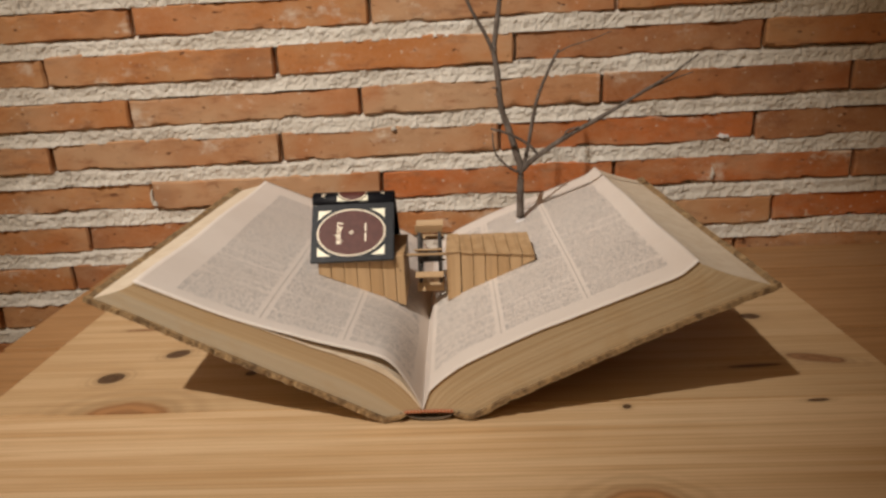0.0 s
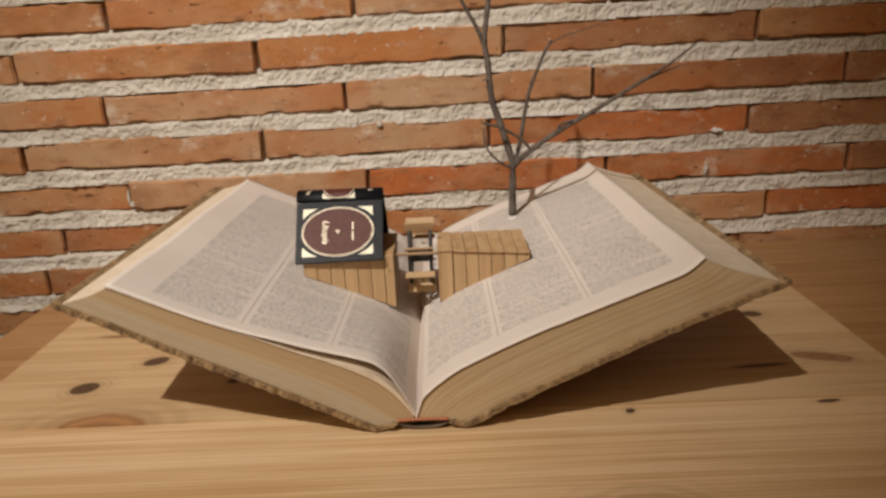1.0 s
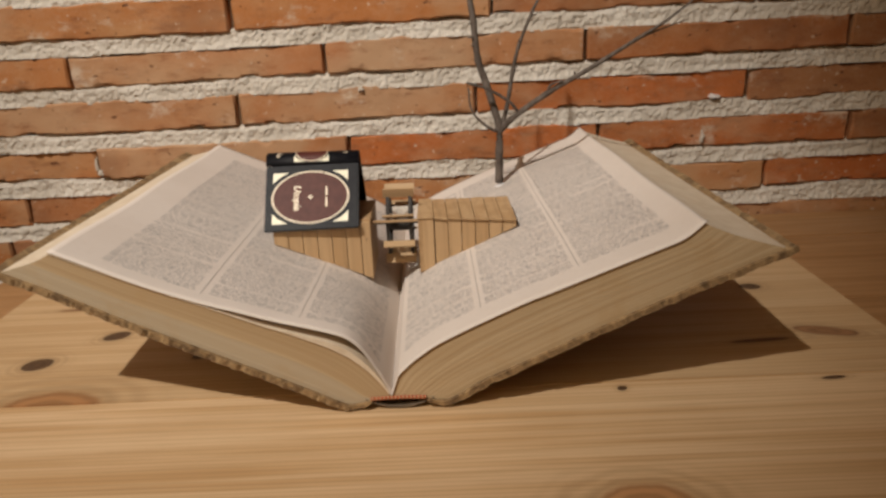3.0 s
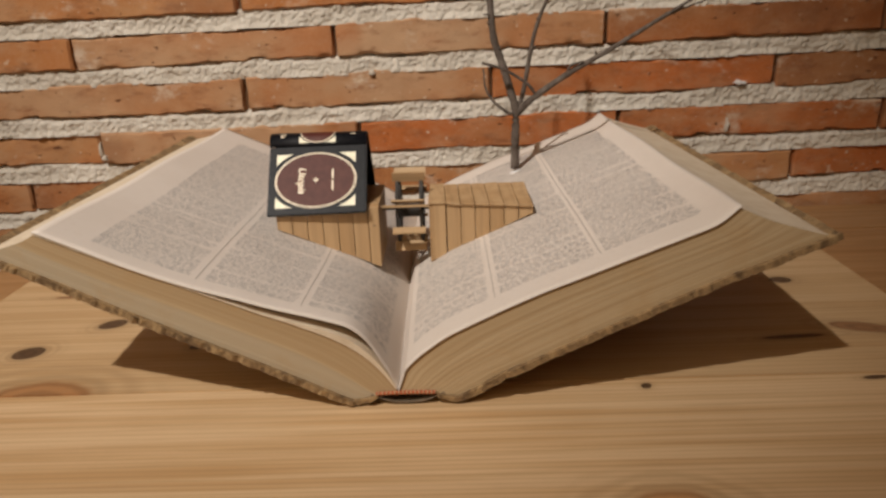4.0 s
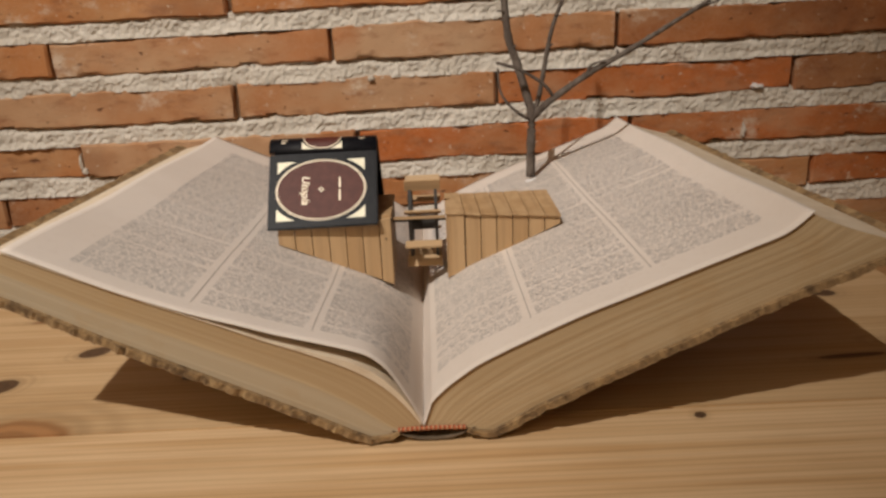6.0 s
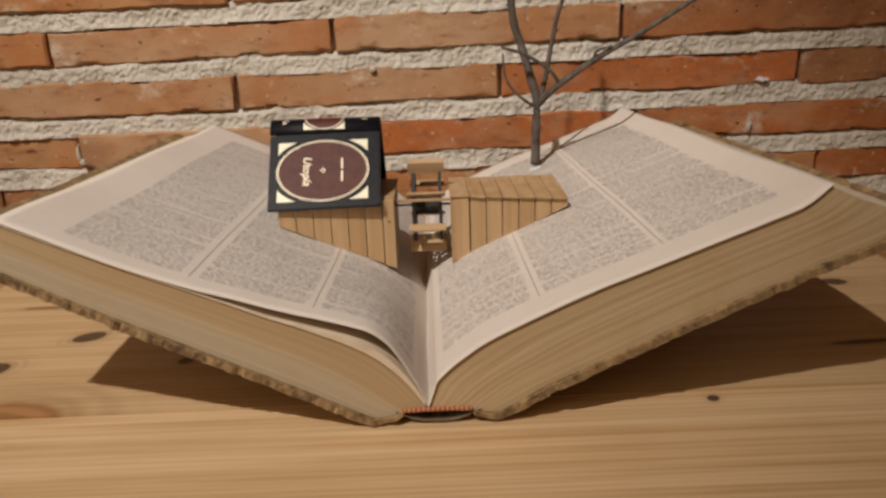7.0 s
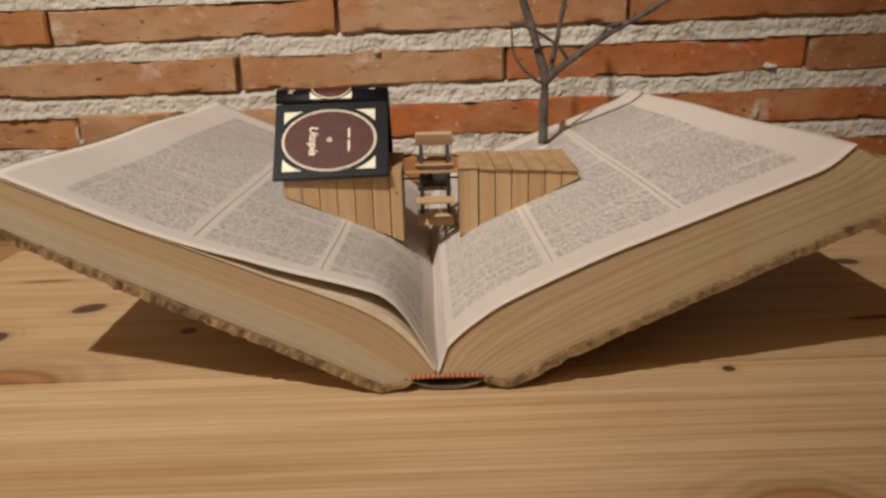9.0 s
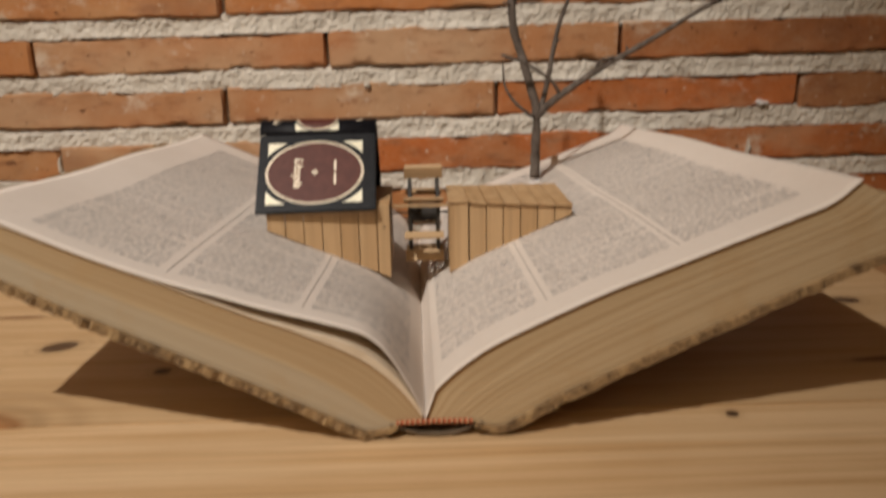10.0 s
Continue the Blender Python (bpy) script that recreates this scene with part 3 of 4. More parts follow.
def column_text(page, x_in, x_out, y_front, seed):
    """Rows of unreadable small print as bars of word length, following the page."""
    rng = random.Random(seed)

    def on(x, y):
        return (x + YAW * (y - FRONT), y, page_z(x, y) + 0.00012)

    bm = bmesh.new()
    y = y_front
    lo, hi = min(x_in, x_out), max(x_in, x_out)
    pitch = 0.00185
    left = rng.randint(3, 9)
    while y < 0.303:
        left -= 1
        indent = 0.0
        end = hi
        if left == 0:
            end = lo + (hi - lo) * rng.choice((1.0, 0.97, rng.uniform(0.55, 0.95), rng.uniform(0.3, 0.9)))
        if left < 0:
            left = rng.randint(3, 14)
            if rng.random() < 0.75:
                y += rng.uniform(0.0009, 0.0020)
            indent = 0.0020
        x = lo + indent
        while x < end - 0.001:
            w = min(rng.uniform(0.0012, 0.0060), end - x)
            h = rng.uniform(0.00070, 0.00100)
            k = 1 if w < 0.004 else 2
            for q in range(k):
                a, b = x + w * q / k, x + w * (q + 1) / k
                bm.faces.new([bm.verts.new(on(*c)) for c in ((a, y), (b, y), (b, y + h), (a, y + h))])
            x += w + rng.uniform(0.0007, 0.0014)
        y += pitch
    ob = part("text_column", bm, INK, page, "column of small grey print")
    ob["kind"] = "stuff"


def rule(page, x, y_front):
    """The thin line between two columns."""
    bm = bmesh.new()
    rows = []
    for k in range(33):
        y = y_front - 0.002 + (0.305 - y_front) * k / 32
        rows.append([(x + d + YAW * (y - FRONT), y, page_z(x + d, y) + 0.00015) for d in (-0.00022, 0.00022)])
    sheet(bm, rows)
    part("column_rule", bm, RULE_INK, page)


def cover(book, low, side):
    """A worn board: one side of the binding, frayed along its edges."""
    run = low_curve(low, 160)
    ahead = (run[-1] - run[-2]).normalized()
    path = [*run, *[run[-1] + ahead * 0.0048 * q / 4 for q in range(1, 5)]]
    # the board's top lies just under the pages
    off = 0.0
    nu, nv = len(path) - 1, 90
    y0, y1 = FRONT - 0.0026, BACK + 0.004
    top, low_rows = [], []
    for i in range(nu + 1):
        r1, r2 = [], []
        for j in range(nv + 1):
            u, v = i / nu, j / nv
            p = path[i]
            d = (path[min(nu, i + 1)] - path[max(0, i - 1)]).normalized()
            up = Vector((-d.z, 0, d.x)) * side
            y = y0 + (y1 - y0) * v
            rim = j in (0, nv) or i == nu
            q = Vector((u * 40, v * 60, side * 5))
            bend = 0.0006 * noise.noise(Vector((u * 3, v * 3, side)))
            fray = (0.0005 * noise.noise(q * 0.9) + 0.0005 * noise.noise(q * 2.3) + 0.0003 * noise.noise(q * 5.1)) if rim else 0
            if j in (0, nv):
                y += fray * 1.3
            if i == nu:
                p = p + d * fray * 1.3
            th = (0.0036 + (0.0006 * noise.noise(q * 0.6) + 0.0005 * noise.noise(q * 3.1) if rim else 0)) * min(1.0, 0.42 + i / 26)
            t1 = p + up * (off + bend)
            t2 = p + up * (off + bend - th)
            r1.append(shear(t1, y))
            r2.append((t2.x + YAW * (y - FRONT), y, max(0.0006, t2.z)))
        top.append(r1)
        low_rows.append(r2)
    bm = bmesh.new()
    A, B = sheet(bm, top), sheet(bm, low_rows)
    for i in range(nu):
        for j in (0, nv):
            bm.faces.new((A[i][j], A[i + 1][j], B[i + 1][j], B[i][j]))
    for j in range(nv):
        for i in (0, nu):
            bm.faces.new((A[i][j], A[i][j + 1], B[i][j + 1], B[i][j]))
    return part("cover", bm, COVER, book, "worn marbled board with frayed edges")


def big_book():
    book = thing("open_book", "thick old dictionary lying open with yellowed pages and frayed boards", "book")
    page_block(book, LEFT_TOP, LEFT_LOW, -1)
    page_block(book, RIGHT_TOP, RIGHT_LOW, 1)
    label = "cream paper page printed in three columns"
    pl, pr = open_page(book, LEFT_TOP, label), open_page(book, RIGHT_TOP, label)
    loose_leaves(book)
    for seed, (a, b) in enumerate(((-0.0150, -0.0550), (-0.0612, -0.1085), (-0.1160, -0.1640))):
        column_text(pl, a, b, 0.0205, seed + 1)
    for seed, (a, b) in enumerate(((-0.0005, 0.0420), (0.0482, 0.0990), (0.1042, 0.1530))):
        column_text(pr, a, b, 0.0285, seed + 11)
    for x in (-0.0584, -0.1122):
        rule(pl, x, 0.0205)
    for x in (0.0452, 0.1016):
        rule(pr, x, 0.0285)
    cover(book, LEFT_LOW, -1)
    cover(book, RIGHT_LOW, 1)
    # spine card, bowed under the pages
    bm = bmesh.new()
    prof = [(-0.0235, 0.0068), (-0.0205, 0.0060), (-0.0165, 0.0038), (-0.011, 0.0021), (-0.003, 0.0016), (0.004, 0.0022), (0.0095, 0.0040), (0.0130, 0.0060), (0.0160, 0.0068)]
    rows = [[(x + YAW * (y - FRONT), y, z + dz) for x, z in prof] for dz, ys in ((0, (FRONT - 0.0008, BACK + 0.004)), (-0.0005, (BACK + 0.004, FRONT - 0.0008))) for y in ys]
    rows.append(rows[0])
    sheet(bm, rows)
    part("spine_card", bm, SHADED_CARD, book, "card spine lining, coloured dark for the shade in its hollow")
    bm = bmesh.new()
    tube(bm, [(x, FRONT - 0.0008, 0.0070 + 0.0008 * math.cos((x + 0.004) * 70)) for x in [-0.0205 + 0.0016 * k for k in range(21)]], [0.0011] * 21, 8)
    part("headband", bm, STRIPES, book, "orange and white stitched headband", smooth=True)
    return book


big_book()

# ---- miniature houses, wheel and tree on the pages ----


def sill_z(x):
    """The straight lower edge of the slatted fronts, a little above the curve of the page."""
    if x > -0.008:
        return 0.0338 + (x - 0.007) * 0.4925
    return 0.0339 + (-0.0265 - x) * 0.435


def plank_bm(x0, x1, y0, y1, z_top, thick, sink=0.0008, jag=0.0):
    """An upright slat from the sloping page up to z_top; its front runs from (x0, y0) to (x1, y1)."""
    bm = bmesh.new()
    g = 0.00022
    d = Vector((x1 - x0, y1 - y0, 0)).normalized()
    nrm = Vector((-d.y, d.x, 0)) * thick
    a, b = Vector((x0, y0, 0)) + d * g, Vector((x1, y1, 0)) - d * g
    pts = []
    for p in (a, b):
        for q in (p, p + nrm):
            pts.append((q, sill_z(q.x)))
    zt = z_top if isinstance(z_top, tuple) else (z_top, z_top)
    lo = [bm.verts.new((q.x, q.y, z)) for q, z in pts]
    hi = [bm.verts.new((q.x, q.y, zt[0 if i < 2 else 1] + jag)) for i, (q, z) in enumerate(pts)]
    for i, j in ((0, 2), (2, 3), (3, 1), (1, 0)):
        bm.faces.new((lo[i], lo[j], hi[j], hi[i]))
    bm.faces.new((hi[0], hi[2], hi[3], hi[1]))
    bm.faces.new((lo[0], lo[2], lo[3], lo[1]))
    bmesh.ops.bevel(bm, geom=list(bm.edges), offset=0.0002, segments=1, affect="EDGES")
    return bm


def slab(points, thick):
    """A thin plate with the four given upper corners."""
    bm = bmesh.new()
    p = [Vector(q) for q in points]
    nrm = (p[1] - p[0]).cross(p[3] - p[0]).normalized()
    if nrm.z < 0:
        nrm = -nrm
    hi = [bm.verts.new(q) for q in p]
    lo = [bm.verts.new(q - nrm * thick) for q in p]
    bm.faces.new(hi)
    bm.faces.new(lo)
    for i in range(4):
        j = (i + 1) % 4
        bm.faces.new((hi[i], hi[j], lo[j], lo[i]))
    bmesh.ops.bevel(bm, geom=list(bm.edges), offset=0.0002, segments=1, affect="EDGES")
    return bm


def right_house():
    h = thing("slatted_house", "tiny house of pale wooden slats with a low slatted roof", "miniature house")
    rng = random.Random(2)
    xs = [0.0190 + 0.00975 * k for k in range(7)]

    def wy(x):
        return 0.1365 - 0.085 * (x - 0.007)

    part("post", plank_bm(0.0070, 0.0186, wy(0.007) - 0.0012, wy(0.0186) - 0.0012, 0.0765, 0.0035), SLAT, h, "broad end slat")
    for k, (a, b) in enumerate(zip(xs, xs[1:])):
        zt = 0.0750 - 0.0003 * k
        part("wall_slat", plank_bm(a, b, wy(a), wy(b), zt + rng.uniform(-0.0006, 0.0004), 0.0022), SLAT, h)
        lean = 0.0018
        part("roof_slat", slab([(a + 0.0002, wy(a) - 0.0020, zt + 0.0012 + rng.uniform(0, 0.0007)), (b - 0.0002, wy(b) - 0.0020, zt + 0.0006 + rng.uniform(0, 0.0007)),
                                (b - lean, 0.1765, 0.0783 + rng.uniform(0, 0.0006)), (a - lean + 0.0004, 0.1765, 0.0784)], 0.0013), SLAT, h)
    part("roof_slat", slab([(0.0068, wy(0.007) - 0.0024, 0.0772), (0.0187, wy(0.019) - 0.0024, 0.0772), (0.0172, 0.1790, 0.0784), (0.0072, 0.1790, 0.0784)], 0.0014), SLAT, h)
    # side towards the wheel, back, and far end
    bm = bmesh.new()
    sheet(bm, [[(0.0080, 0.1345, page_z(0.008) + 0.0005), (0.0080, 0.1760, page_z(0.008) + 0.0005)], [(0.0080, 0.1345, 0.0745), (0.0080, 0.1760, 0.0768)],
               [(0.0098, 0.1345, 0.0745), (0.0098, 0.1760, 0.0768)], [(0.0098, 0.1345, page_z(0.0098) + 0.0005), (0.0098, 0.1760, page_z(0.0098) + 0.0005)]])
    part("side_wall", bm, SLAT, h)
    bm = bmesh.new()
    sheet(bm, [[(x, 0.1755, page_z(x) + 0.0005) for x in (0.0080, 0.03, 0.05, 0.0735)], [(x, 0.1755, 0.0765) for x in (0.0080, 0.03, 0.05, 0.0735)],
               [(x, 0.1735, 0.0765) for x in (0.0080, 0.03, 0.05, 0.0735)]])
    part("back_wall", bm, SLAT, h)
    return h


def left_house():
    h = thing("slatted_mill", "tiny mill of pale wooden slats roofed by a small book", "miniature house")
    rng = random.Random(3)
    xs = [-0.0950 + 0.01023 * k for k in range(7)]

    def wy(x):
        return 0.1265 + 0.04 * (x + 0.0950)

    for k, (a, b) in enumerate(zip(xs, xs[1:])):
        part("wall_slat", plank_bm(a, b, wy(a), wy(b), 0.0765 + rng.uniform(-0.0004, 0.0004), 0.0022), SLAT, h)
    part("post", plank_bm(-0.0334, -0.0262, wy(-0.0334) - 0.0012, wy(-0.0262) - 0.0008, (0.0768, 0.0768), 0.003), SLAT, h, "broad end slat")
    bm = bmesh.new()
    tube(bm, [(-0.0296, wy(-0.0296) - 0.0016, 0.0640), (-0.0296, wy(-0.0296) + 0.001, 0.0640)], [0.0005, 0.0005], 8)
    part("nail", bm, BLACK, h, "small dark nail head")
    bm = bmesh.new()
    sheet(bm, [[(-0.0272, 0.1312, page_z(-0.0272) + 0.0005), (-0.0272, 0.1880, page_z(-0.0272) + 0.0005)], [(-0.0272, 0.1312, 0.0762), (-0.0272, 0.1765, 0.0762), (-0.0272, 0.1880, 0.0762)][::2],
               [(-0.0292, 0.1312, 0.0762), (-0.0292, 0.1880, 0.0762)], [(-0.0292, 0.1312, page_z(-0.0292) + 0.0005), (-0.0292, 0.1880, page_z(-0.0292) + 0.0005)]])
    part("side_wall", bm, SLAT, h)
    bm = bmesh.new()
    block(bm, (-0.040, 0.1305, 0.0762), (-0.0262, 0.182, 0.0784), 0.0002)
    part("ledge", bm, SLAT, h)
    bm = bmesh.new()
    xs2 = (-0.0925, -0.07, -0.05, -0.029)
    sheet(bm, [[(x, 0.1880, page_z(x) + 0.0005) for x in xs2], [(x, 0.1880, 0.0762) for x in xs2], [(x, 0.1862, 0.0762) for x in xs2]])
    part("back_wall", bm, SLAT, h)
    return h


right_house()
left_house()


def ellipse(rx, ry, n=72, z=0.0, m=Matrix()):
    return [m @ Vector((rx * math.cos(2 * math.pi * k / n), ry * math.sin(2 * math.pi * k / n), z)) for k in range(n)]


def plate(bm, outline, up):
    """A thin raised plate with the given outline."""
    hi = [bm.verts.new(p) for p in outline]
    lo = [bm.verts.new(p - up) for p in outline]
    bm.faces.new(hi)
    for i in range(len(hi)):
        j = (i + 1) % len(hi)
        bm.faces.new((hi[i], hi[j], lo[j], lo[i]))


def mini_book():
    b = thing("small_book", "small black book with a maroon oval, propped open as a roof", "book")
    L, Wd = 0.0668, 0.0504
    ex = Vector((1.0, -0.030, 0.004)).normalized()
    hinge = Vector((-0.0672, 0.1530, 0.1140))
    foot = Vector((-0.0669, 0.1228, 0.0757))
    ey = (hinge - foot).normalized()
    ez = ex.cross(ey).normalized()
    ex = ey.cross(ez)
    m = Matrix((ex, ey, ez)).transposed().to_4x4()
    m.translation = (hinge + foot) / 2
    part("front_cover", box((-L / 2, -Wd / 2, -0.0024), (L / 2, Wd / 2, 0), 0.0006, m), LEATHER, b)
    up = ez * 0.0003

    def put(name, outlines, material, label, lift):
        bm = bmesh.new()
        for o in outlines:
            plate(bm, [m @ (p + Vector((0, 0, lift))) for p in o], up)
        return part(name, bm, material, b, label)

    c = Vector((-0.0010, -0.0006, 0))
    rx, ry = 0.0269, 0.0196
    put("oval_label", [[p + c for p in ellipse(rx - 0.0006, ry - 0.0006)]], MAROON, "maroon oval panel", 0.0003)
    # beaded gilt border
    bm = bmesh.new()
    ring = [[m @ (p * 1.0 + c + Vector((0, 0, 0.0004))) for p in ellipse(rx - 0.0005, ry - 0.0005, 180)], [m @ (p + c + Vector((0, 0, 0.0004))) for p in ellipse(rx - 0.0001, ry - 0.0001, 180)]]
    sheet(bm, ring, True)
    for k in range(104):
        a = 2 * math.pi * k / 104
        p = c + Vector((rx * math.cos(a) + 0.00045 * math.cos(a), ry * math.sin(a) + 0.00045 * math.sin(a), 0.0004))
        plate(bm, [m @ (p + q) for q in ellipse(0.00052, 0.00052, 8)], up)
    part("gilt_border", bm, GOLD, b, "beaded gilt border")
    for sx in (-1, 1):
        for sy in (-1, 1):
            gx, gy = rx * 1.16, ry * 1.16
            a0, a1 = math.acos(rx / gx), math.asin(ry / gy)
            o = [c + Vector((sx * rx, sy * ry, 0))] + [c + Vector((sx * gx * math.cos(a0 + (a1 - a0) * q / 10), sy * gy * math.sin(a0 + (a1 - a0) * q / 10), 0)) for q in range(11)]
            put("corner_panel", [o], CREAM, "cream foil corner", 0.0003)
    # the title, reading down the slope
    curve = bpy.data.curves.new("title", "FONT")
    curve.body = "Utopía"
    curve.size, curve.shear, curve.align_x, curve.align_y, curve.extrude, curve.offset = 0.0070, 0.25, "CENTER", "CENTER", 0.0001, 0.00010
    tmp = new("title_curve", curve)
    bpy.context.view_layer.update()
    mesh = bpy.data.meshes.new_from_object(tmp.evaluated_get(bpy.context.evaluated_depsgraph_get()))
    bpy.data.objects.remove(tmp)
    mesh.transform(m @ pose(-0.0104, -0.0006, 0.0004, 0, 0, -90))
    mesh.materials.clear()
    mesh.materials.append(GOLD)
    t = new("title", mesh)
    t.parent = b
    t["label"] = "gilt title lettering"
    bars, y = [], 0.0068
    for w in (0.0068, 0.0072):
        bars.append([Vector((x, yy, 0)) for x, yy in ((0.0100, y), (0.0111, y), (0.0111, y - w), (0.0100, y - w))])
        y -= w + 0.0014
    put("author_bar", bars, GOLD, "gilt line of small lettering", 0.0004)
    d = 0.00075
    put("ornament", [[Vector((cx + q * d, cy + r * d, 0)) for q, r in ((1, 0), (0, 1), (-1, 0), (0, -1))] for cx, cy in ((0.0003, -0.0006), (-0.0019, -0.0006), (-0.0008, 0.0005), (-0.0008, -0.0017))], GOLD, "small gilt ornament", 0.0004)
    # rounded spine over the top, and the rear cover behind
    ridge = smooth_path([(0, 0, 0), (0, -0.0002, 0.0014), (0, 0.0013, 0.0044), (0, 0.0040, 0.0071), (0, 0.0078, 0.0082), (0, 0.0118, 0.0072), (0, 0.0142, 0.0045)], 6)
    run = [0.0]
    for p, q in zip(ridge, ridge[1:]):
        run.append(run[-1] + (q - p).length)
    along = Vector((ex.x, ex.y, 0)).normalized()

    def on_spine(u, v, lift):
        """A point of the spine: u along the book, v round the ridge from the front hinge."""
        y, z = float(np.interp(v, run, [p.y for p in ridge])), float(np.interp(v, run, [p.z for p in ridge]))
        y2, z2 = float(np.interp(v + 0.0004, run, [p.y for p in ridge])), float(np.interp(v + 0.0004, run, [p.z for p in ridge]))
        out = Vector((0, -(z2 - z), y2 - y)).normalized() * lift
        return hinge + along * u + Vector((0, y, z)) + out

    bm = bmesh.new()
    rows = []
    for u in (-L / 2, -L / 2 + 0.0006, L / 2 - 0.0006, L / 2):
        inset = -0.0004 if abs(u) == L / 2 else 0.0
        rows.append([on_spine(u, v, inset) for v in run] + [on_spine(u, v, -0.0022 - inset) for v in run[::-1]])
    vs = sheet(bm, rows, True)
    k = len(run)
    for end in (0, -1):
        for i in range(k - 1):
            bm.faces.new((vs[end][i], vs[end][i + 1], vs[end][2 * k - 2 - i], vs[end][2 * k - 1 - i]))
    part("spine", bm, LEATHER, b, smooth=True).data.set_sharp_from_angle(angle=radians(50))

    def on_ridge(name, rows, material, label, lift):
        bm = bmesh.new()
        sheet(bm, [[on_spine(u, v, lift) for u, v in r] for r in rows])
        return part(name, bm, material, b, label)

    def half_oval(a, v0, h, steps=14):
        return [[(-0.0004 + side * a * math.sqrt(max(0.0, 1 - (1 - q / steps) ** 2)), v0 + h * q / steps) for side in (-1, -0.5, 0, 0.5, 1)] for q in range(steps + 1)]

    on_ridge("spine_label", [[(u, 0.0026 + 0.0006 * q) for u in (-0.0129, 0.0121)] for q in range(15)], CREAM, "cream foil panel", 0.0002)
    on_ridge("spine_ground", half_oval(0.0134, 0.0020, 0.0092), LEATHER, "black ground round the oval", 0.0003)
    on_ridge("spine_oval", half_oval(0.0120, 0.0026, 0.0086), GOLD, "gilt rim", 0.0004)
    on_ridge("spine_oval", half_oval(0.0112, 0.0032, 0.0080), MAROON, "maroon oval panel", 0.0005)
    for u, v, w, h in ((-0.0245, 0.0068, 0.0016, 0.0012), (-0.0238, 0.0088, 0.0024, 0.0010), (0.0242, 0.0086, 0.0022, 0.0010)):
        on_ridge("gilt_mark", [[(u - w, v), (u + w, v)], [(u - w * 0.6, v + h), (u + w * 0.6, v + h)]], GOLD, "small gilt mark", 0.0003)
    r0 = hinge + Vector((0, 0.0142, 0.0052))
    r1 = Vector((hinge.x, 0.1905, 0.0765))
    ey3 = (r0 - r1).normalized()
    ez3 = along.cross(ey3).normalized()
    m3 = Matrix((along, ey3, ez3)).transposed().to_4x4()
    m3.translation = (r0 + r1) / 2
    part("rear_cover", box((-L / 2, -Wd / 2, 0.0), (L / 2, Wd / 2, 0.0024), 0.0006, m3), LEATHER, b)
    return b


mini_book()


def water_wheel():
    w = thing("water_wheel", "tiny water wheel with black frames and pale wooden paddles", "water wheel")
    cx, cy, cz, r = -0.0070, 0.1640, 0.0645, 0.0305
    for x in (-0.0152, 0.0014):
        bm = bmesh.new()
        rows = []
        for rr, dx in ((0.0203, -0.0010), (0.0245, -0.0010), (0.0245, 0.0010), (0.0203, 0.0010), (0.0203, -0.0010)):
            rows.append([(x + dx, cy + rr * math.cos(radians(22.5 + 45 * k)), cz + rr * math.sin(radians(22.5 + 45 * k))) for k in range(8)])
        sheet(bm, rows, True)
        part("rim", bm, BLACK, w, "black eight-sided rim")
        for k in range(4):
            bm = bmesh.new()
            block(bm, (x - 0.0007, -0.0012, -0.0225), (x + 0.0007, 0.0012, 0.0225), 0.0, Matrix.Translation((0, cy, cz)) @ pose(0, 0, 0, 45 * k + 8))
            part("spoke", bm, BLACK, w, "black spoke")
    for k in range(8):
        m = Matrix.Translation((cx, cy, cz)) @ pose(0, 0, 0, 45 * k + 18)
        bm = bmesh.new()
        block(bm, (-0.0114, 0.0232, -0.0006), (0.0114, r, 0.0006), 0.0002, m)
        part("paddle", bm, PADDLE, w)
    bm = bmesh.new()
    tube(bm, [(-0.0272, cy, cz), (0.0080, cy, cz)], [0.0007, 0.0007], 10)
    part("axle", bm, BLACK, w, "dark axle")
    part("crossbar", box((-0.0262, 0.1375, 0.0728), (0.0070, 0.1392, 0.0746), 0.0003), PADDLE, w, "pale wooden bar in front of the wheel")
    bm = bmesh.new()
    tube(bm, [(-0.0145, cy, cz), (0.0008, cy, cz)], [0.0058, 0.0058], 12)
    part("hub", bm, BLACK, w, "black hub")
    return w


water_wheel()


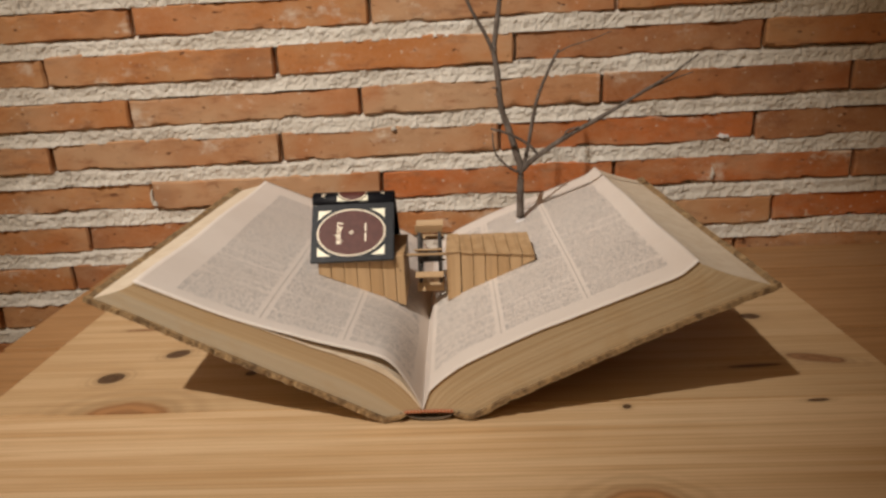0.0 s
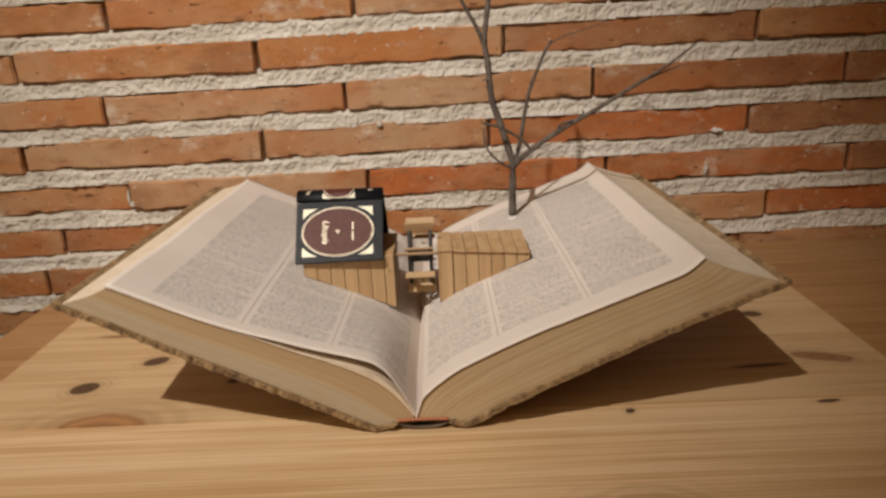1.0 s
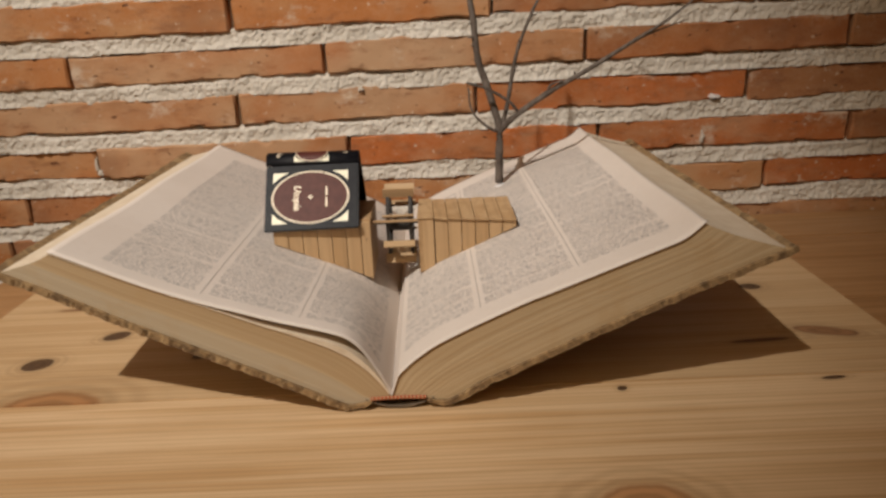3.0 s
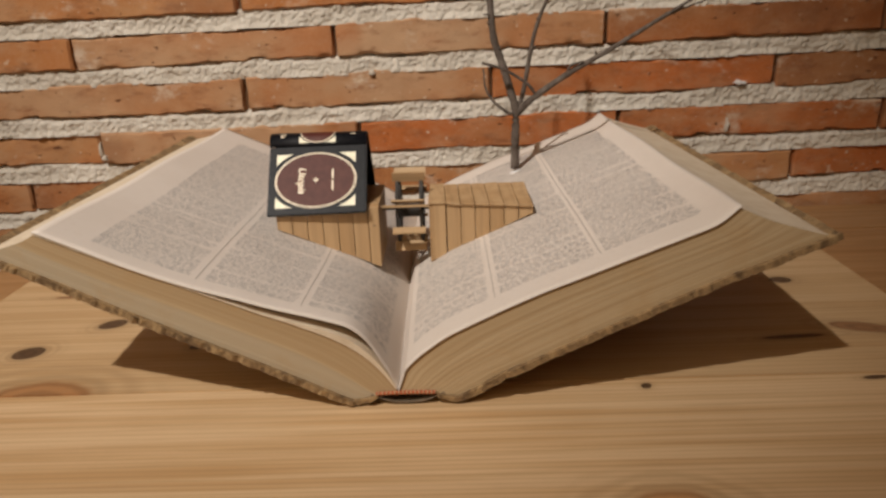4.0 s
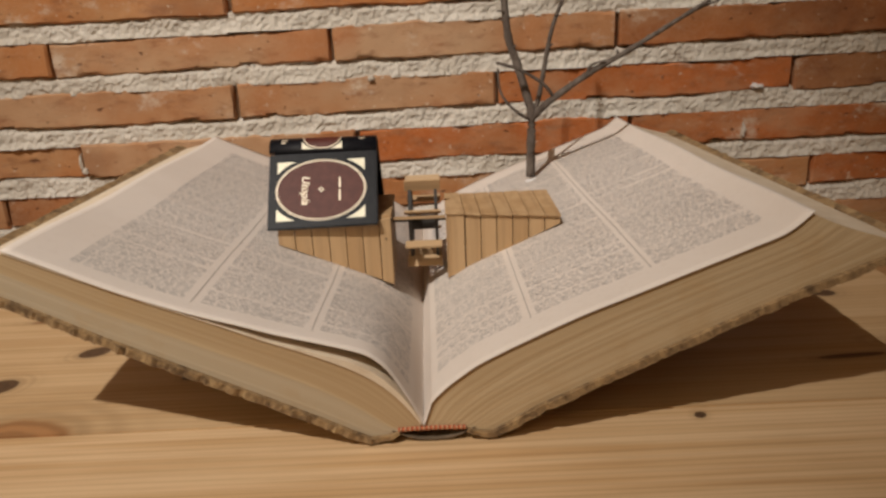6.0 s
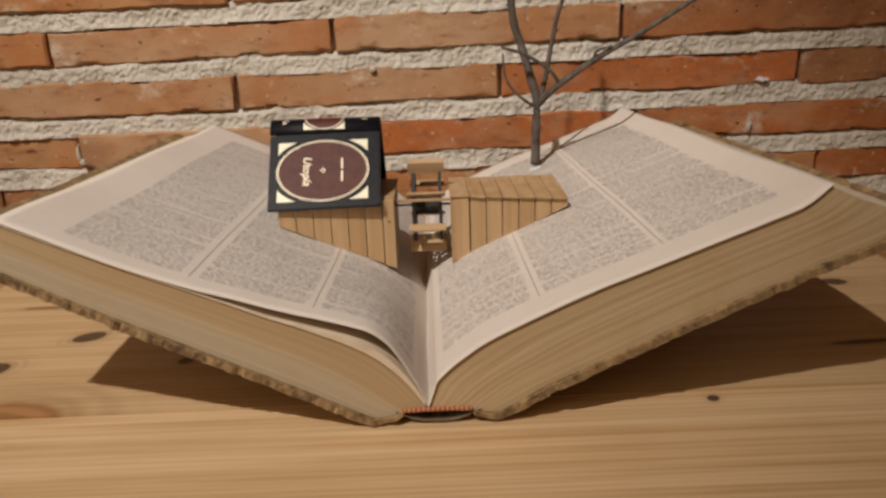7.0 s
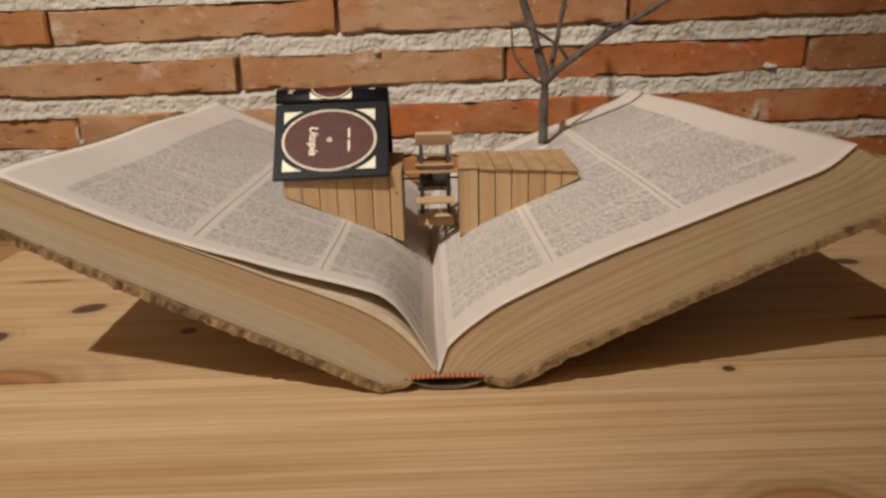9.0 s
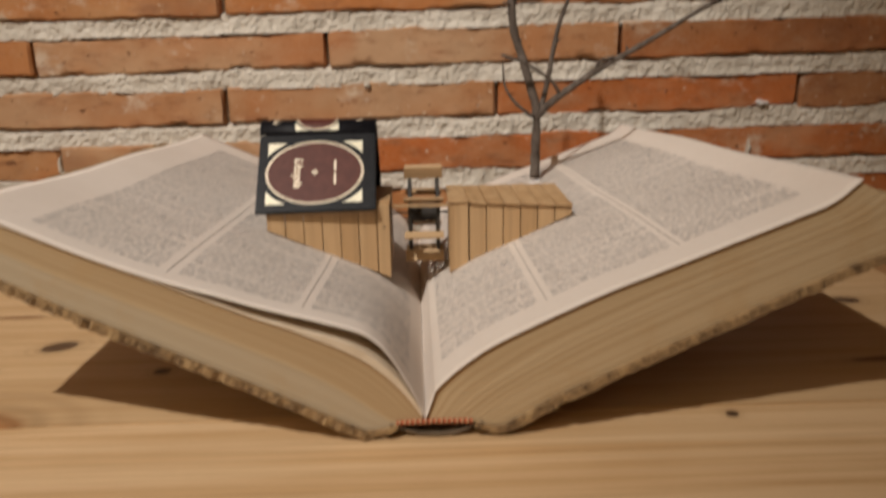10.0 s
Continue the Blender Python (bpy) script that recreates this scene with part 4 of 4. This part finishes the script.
def twig_tree():
    t = thing("bare_tree", "bare grey twig standing as a leafless tree on the page", "tree")

    def limb(name, pts, r0, r1, parent=t, seed=0):
        path = smooth_path(pts, 7)
        n = len(path)
        rng = random.Random(seed)
        radii = [1.12 * (r0 + (r1 - r0) * i / (n - 1)) * (1 + 0.04 * math.sin(i * 1.7 + seed)) for i in range(n)]
        for i in range(14, n - 2, 7):
            radii[i] *= 1.14
        bm = bmesh.new()
        tube(bm, path, radii, 9)
        return part(name, bm, BARK, parent, smooth=True)

    y = 0.262
    limb("trunk", [(0.0768, y, 0.0685), (0.0770, y, 0.090), (0.0775, y, 0.116), (0.0735, y, 0.132), (0.0665, y, 0.155), (0.0600, y, 0.175), (0.0570, y, 0.206), (0.0545, y, 0.226), (0.0575, y, 0.250), (0.0605, y, 0.272), (0.0625, y + 0.002, 0.305), (0.0600, y + 0.004, 0.345)], 0.0033, 0.0016)
    limb("branch", [(0.0555, y, 0.218), (0.0500, y - 0.002, 0.233), (0.0450, y - 0.003, 0.243), (0.0310, y - 0.004, 0.270), (0.0260, y - 0.004, 0.300), (0.0270, y - 0.004, 0.325)], 0.0018, 0.0010, seed=1)
    limb("branch", [(0.0790, y, 0.116), (0.0840, y + 0.003, 0.132), (0.0900, y + 0.005, 0.163), (0.0950, y + 0.006, 0.183), (0.1060, y + 0.008, 0.209), (0.1140, y + 0.008, 0.224)], 0.0019, 0.0010, seed=2)
    limb("twig", [(0.1130, y + 0.008, 0.2210), (0.1250, y + 0.009, 0.2265), (0.1430, y + 0.011, 0.2310), (0.1630, y + 0.013, 0.2380)], 0.0006, 0.0003, seed=3)
    limb("branch", [(0.0780, y, 0.114), (0.0900, y - 0.004, 0.126), (0.1190, y - 0.008, 0.146), (0.1500, y - 0.010, 0.163), (0.1910, y - 0.012, 0.187), (0.2110, y - 0.014, 0.199), (0.2340, y - 0.015, 0.216)], 0.0027, 0.0007, seed=4)
    limb("twig", [(0.1870, y - 0.012, 0.1850), (0.2080, y - 0.012, 0.1930), (0.2320, y - 0.010, 0.2005)], 0.0008, 0.0004, seed=5)
    limb("twig", [(0.1180, y - 0.008, 0.1455), (0.1200, y - 0.010, 0.1520), (0.1300, y - 0.012, 0.1555)], 0.0013, 0.0006, seed=6)
    limb("branch", [(0.0770, y, 0.113), (0.0700, y - 0.006, 0.1165), (0.0590, y - 0.010, 0.126), (0.0525, y - 0.012, 0.137), (0.0510, y - 0.012, 0.153)], 0.0013, 0.0006, seed=7)
    limb("branch", [(0.0940, y - 0.005, 0.129), (0.0850, y - 0.010, 0.1400), (0.0670, y - 0.014, 0.1515), (0.0570, y - 0.016, 0.1550), (0.0495, y - 0.016, 0.1575)], 0.0012, 0.0010, seed=8)
    limb("twig", [(0.0590, y, 0.190), (0.0560, y - 0.003, 0.1925), (0.0520, y - 0.004, 0.1930)], 0.0009, 0.0007, seed=9)
    for k, (x, z, dx, dz) in enumerate(((0.0700, 0.143, -0.0035, 0.0022), (0.0628, 0.166, 0.0030, 0.0026), (0.0585, 0.186, -0.0040, 0.0004), (0.0905, 0.166, 0.0026, 0.0024), (0.0965, 0.187, -0.0028, 0.0020), (0.1420, 0.1590, -0.0010, 0.0034), (0.1640, 0.1715, 0.0020, -0.0026))):
        limb("bud", [(x, y - 0.001, z), (x + dx * 0.6, y - 0.002, z + dz * 0.6), (x + dx, y - 0.002, z + dz)], 0.0009, 0.0005, seed=20 + k)
    bm = bmesh.new()
    bmesh.ops.create_uvsphere(bm, u_segments=14, v_segments=8, radius=1, matrix=Matrix.LocRotScale((0.0768, y, page_z(0.0768, y) + 0.0010), Euler((0, -0.4, 0)), (0.0052, 0.0050, 0.0014)))
    part("glue_blob", bm, GLUE, t, "white blob of glue", smooth=True)
    return t


twig_tree()
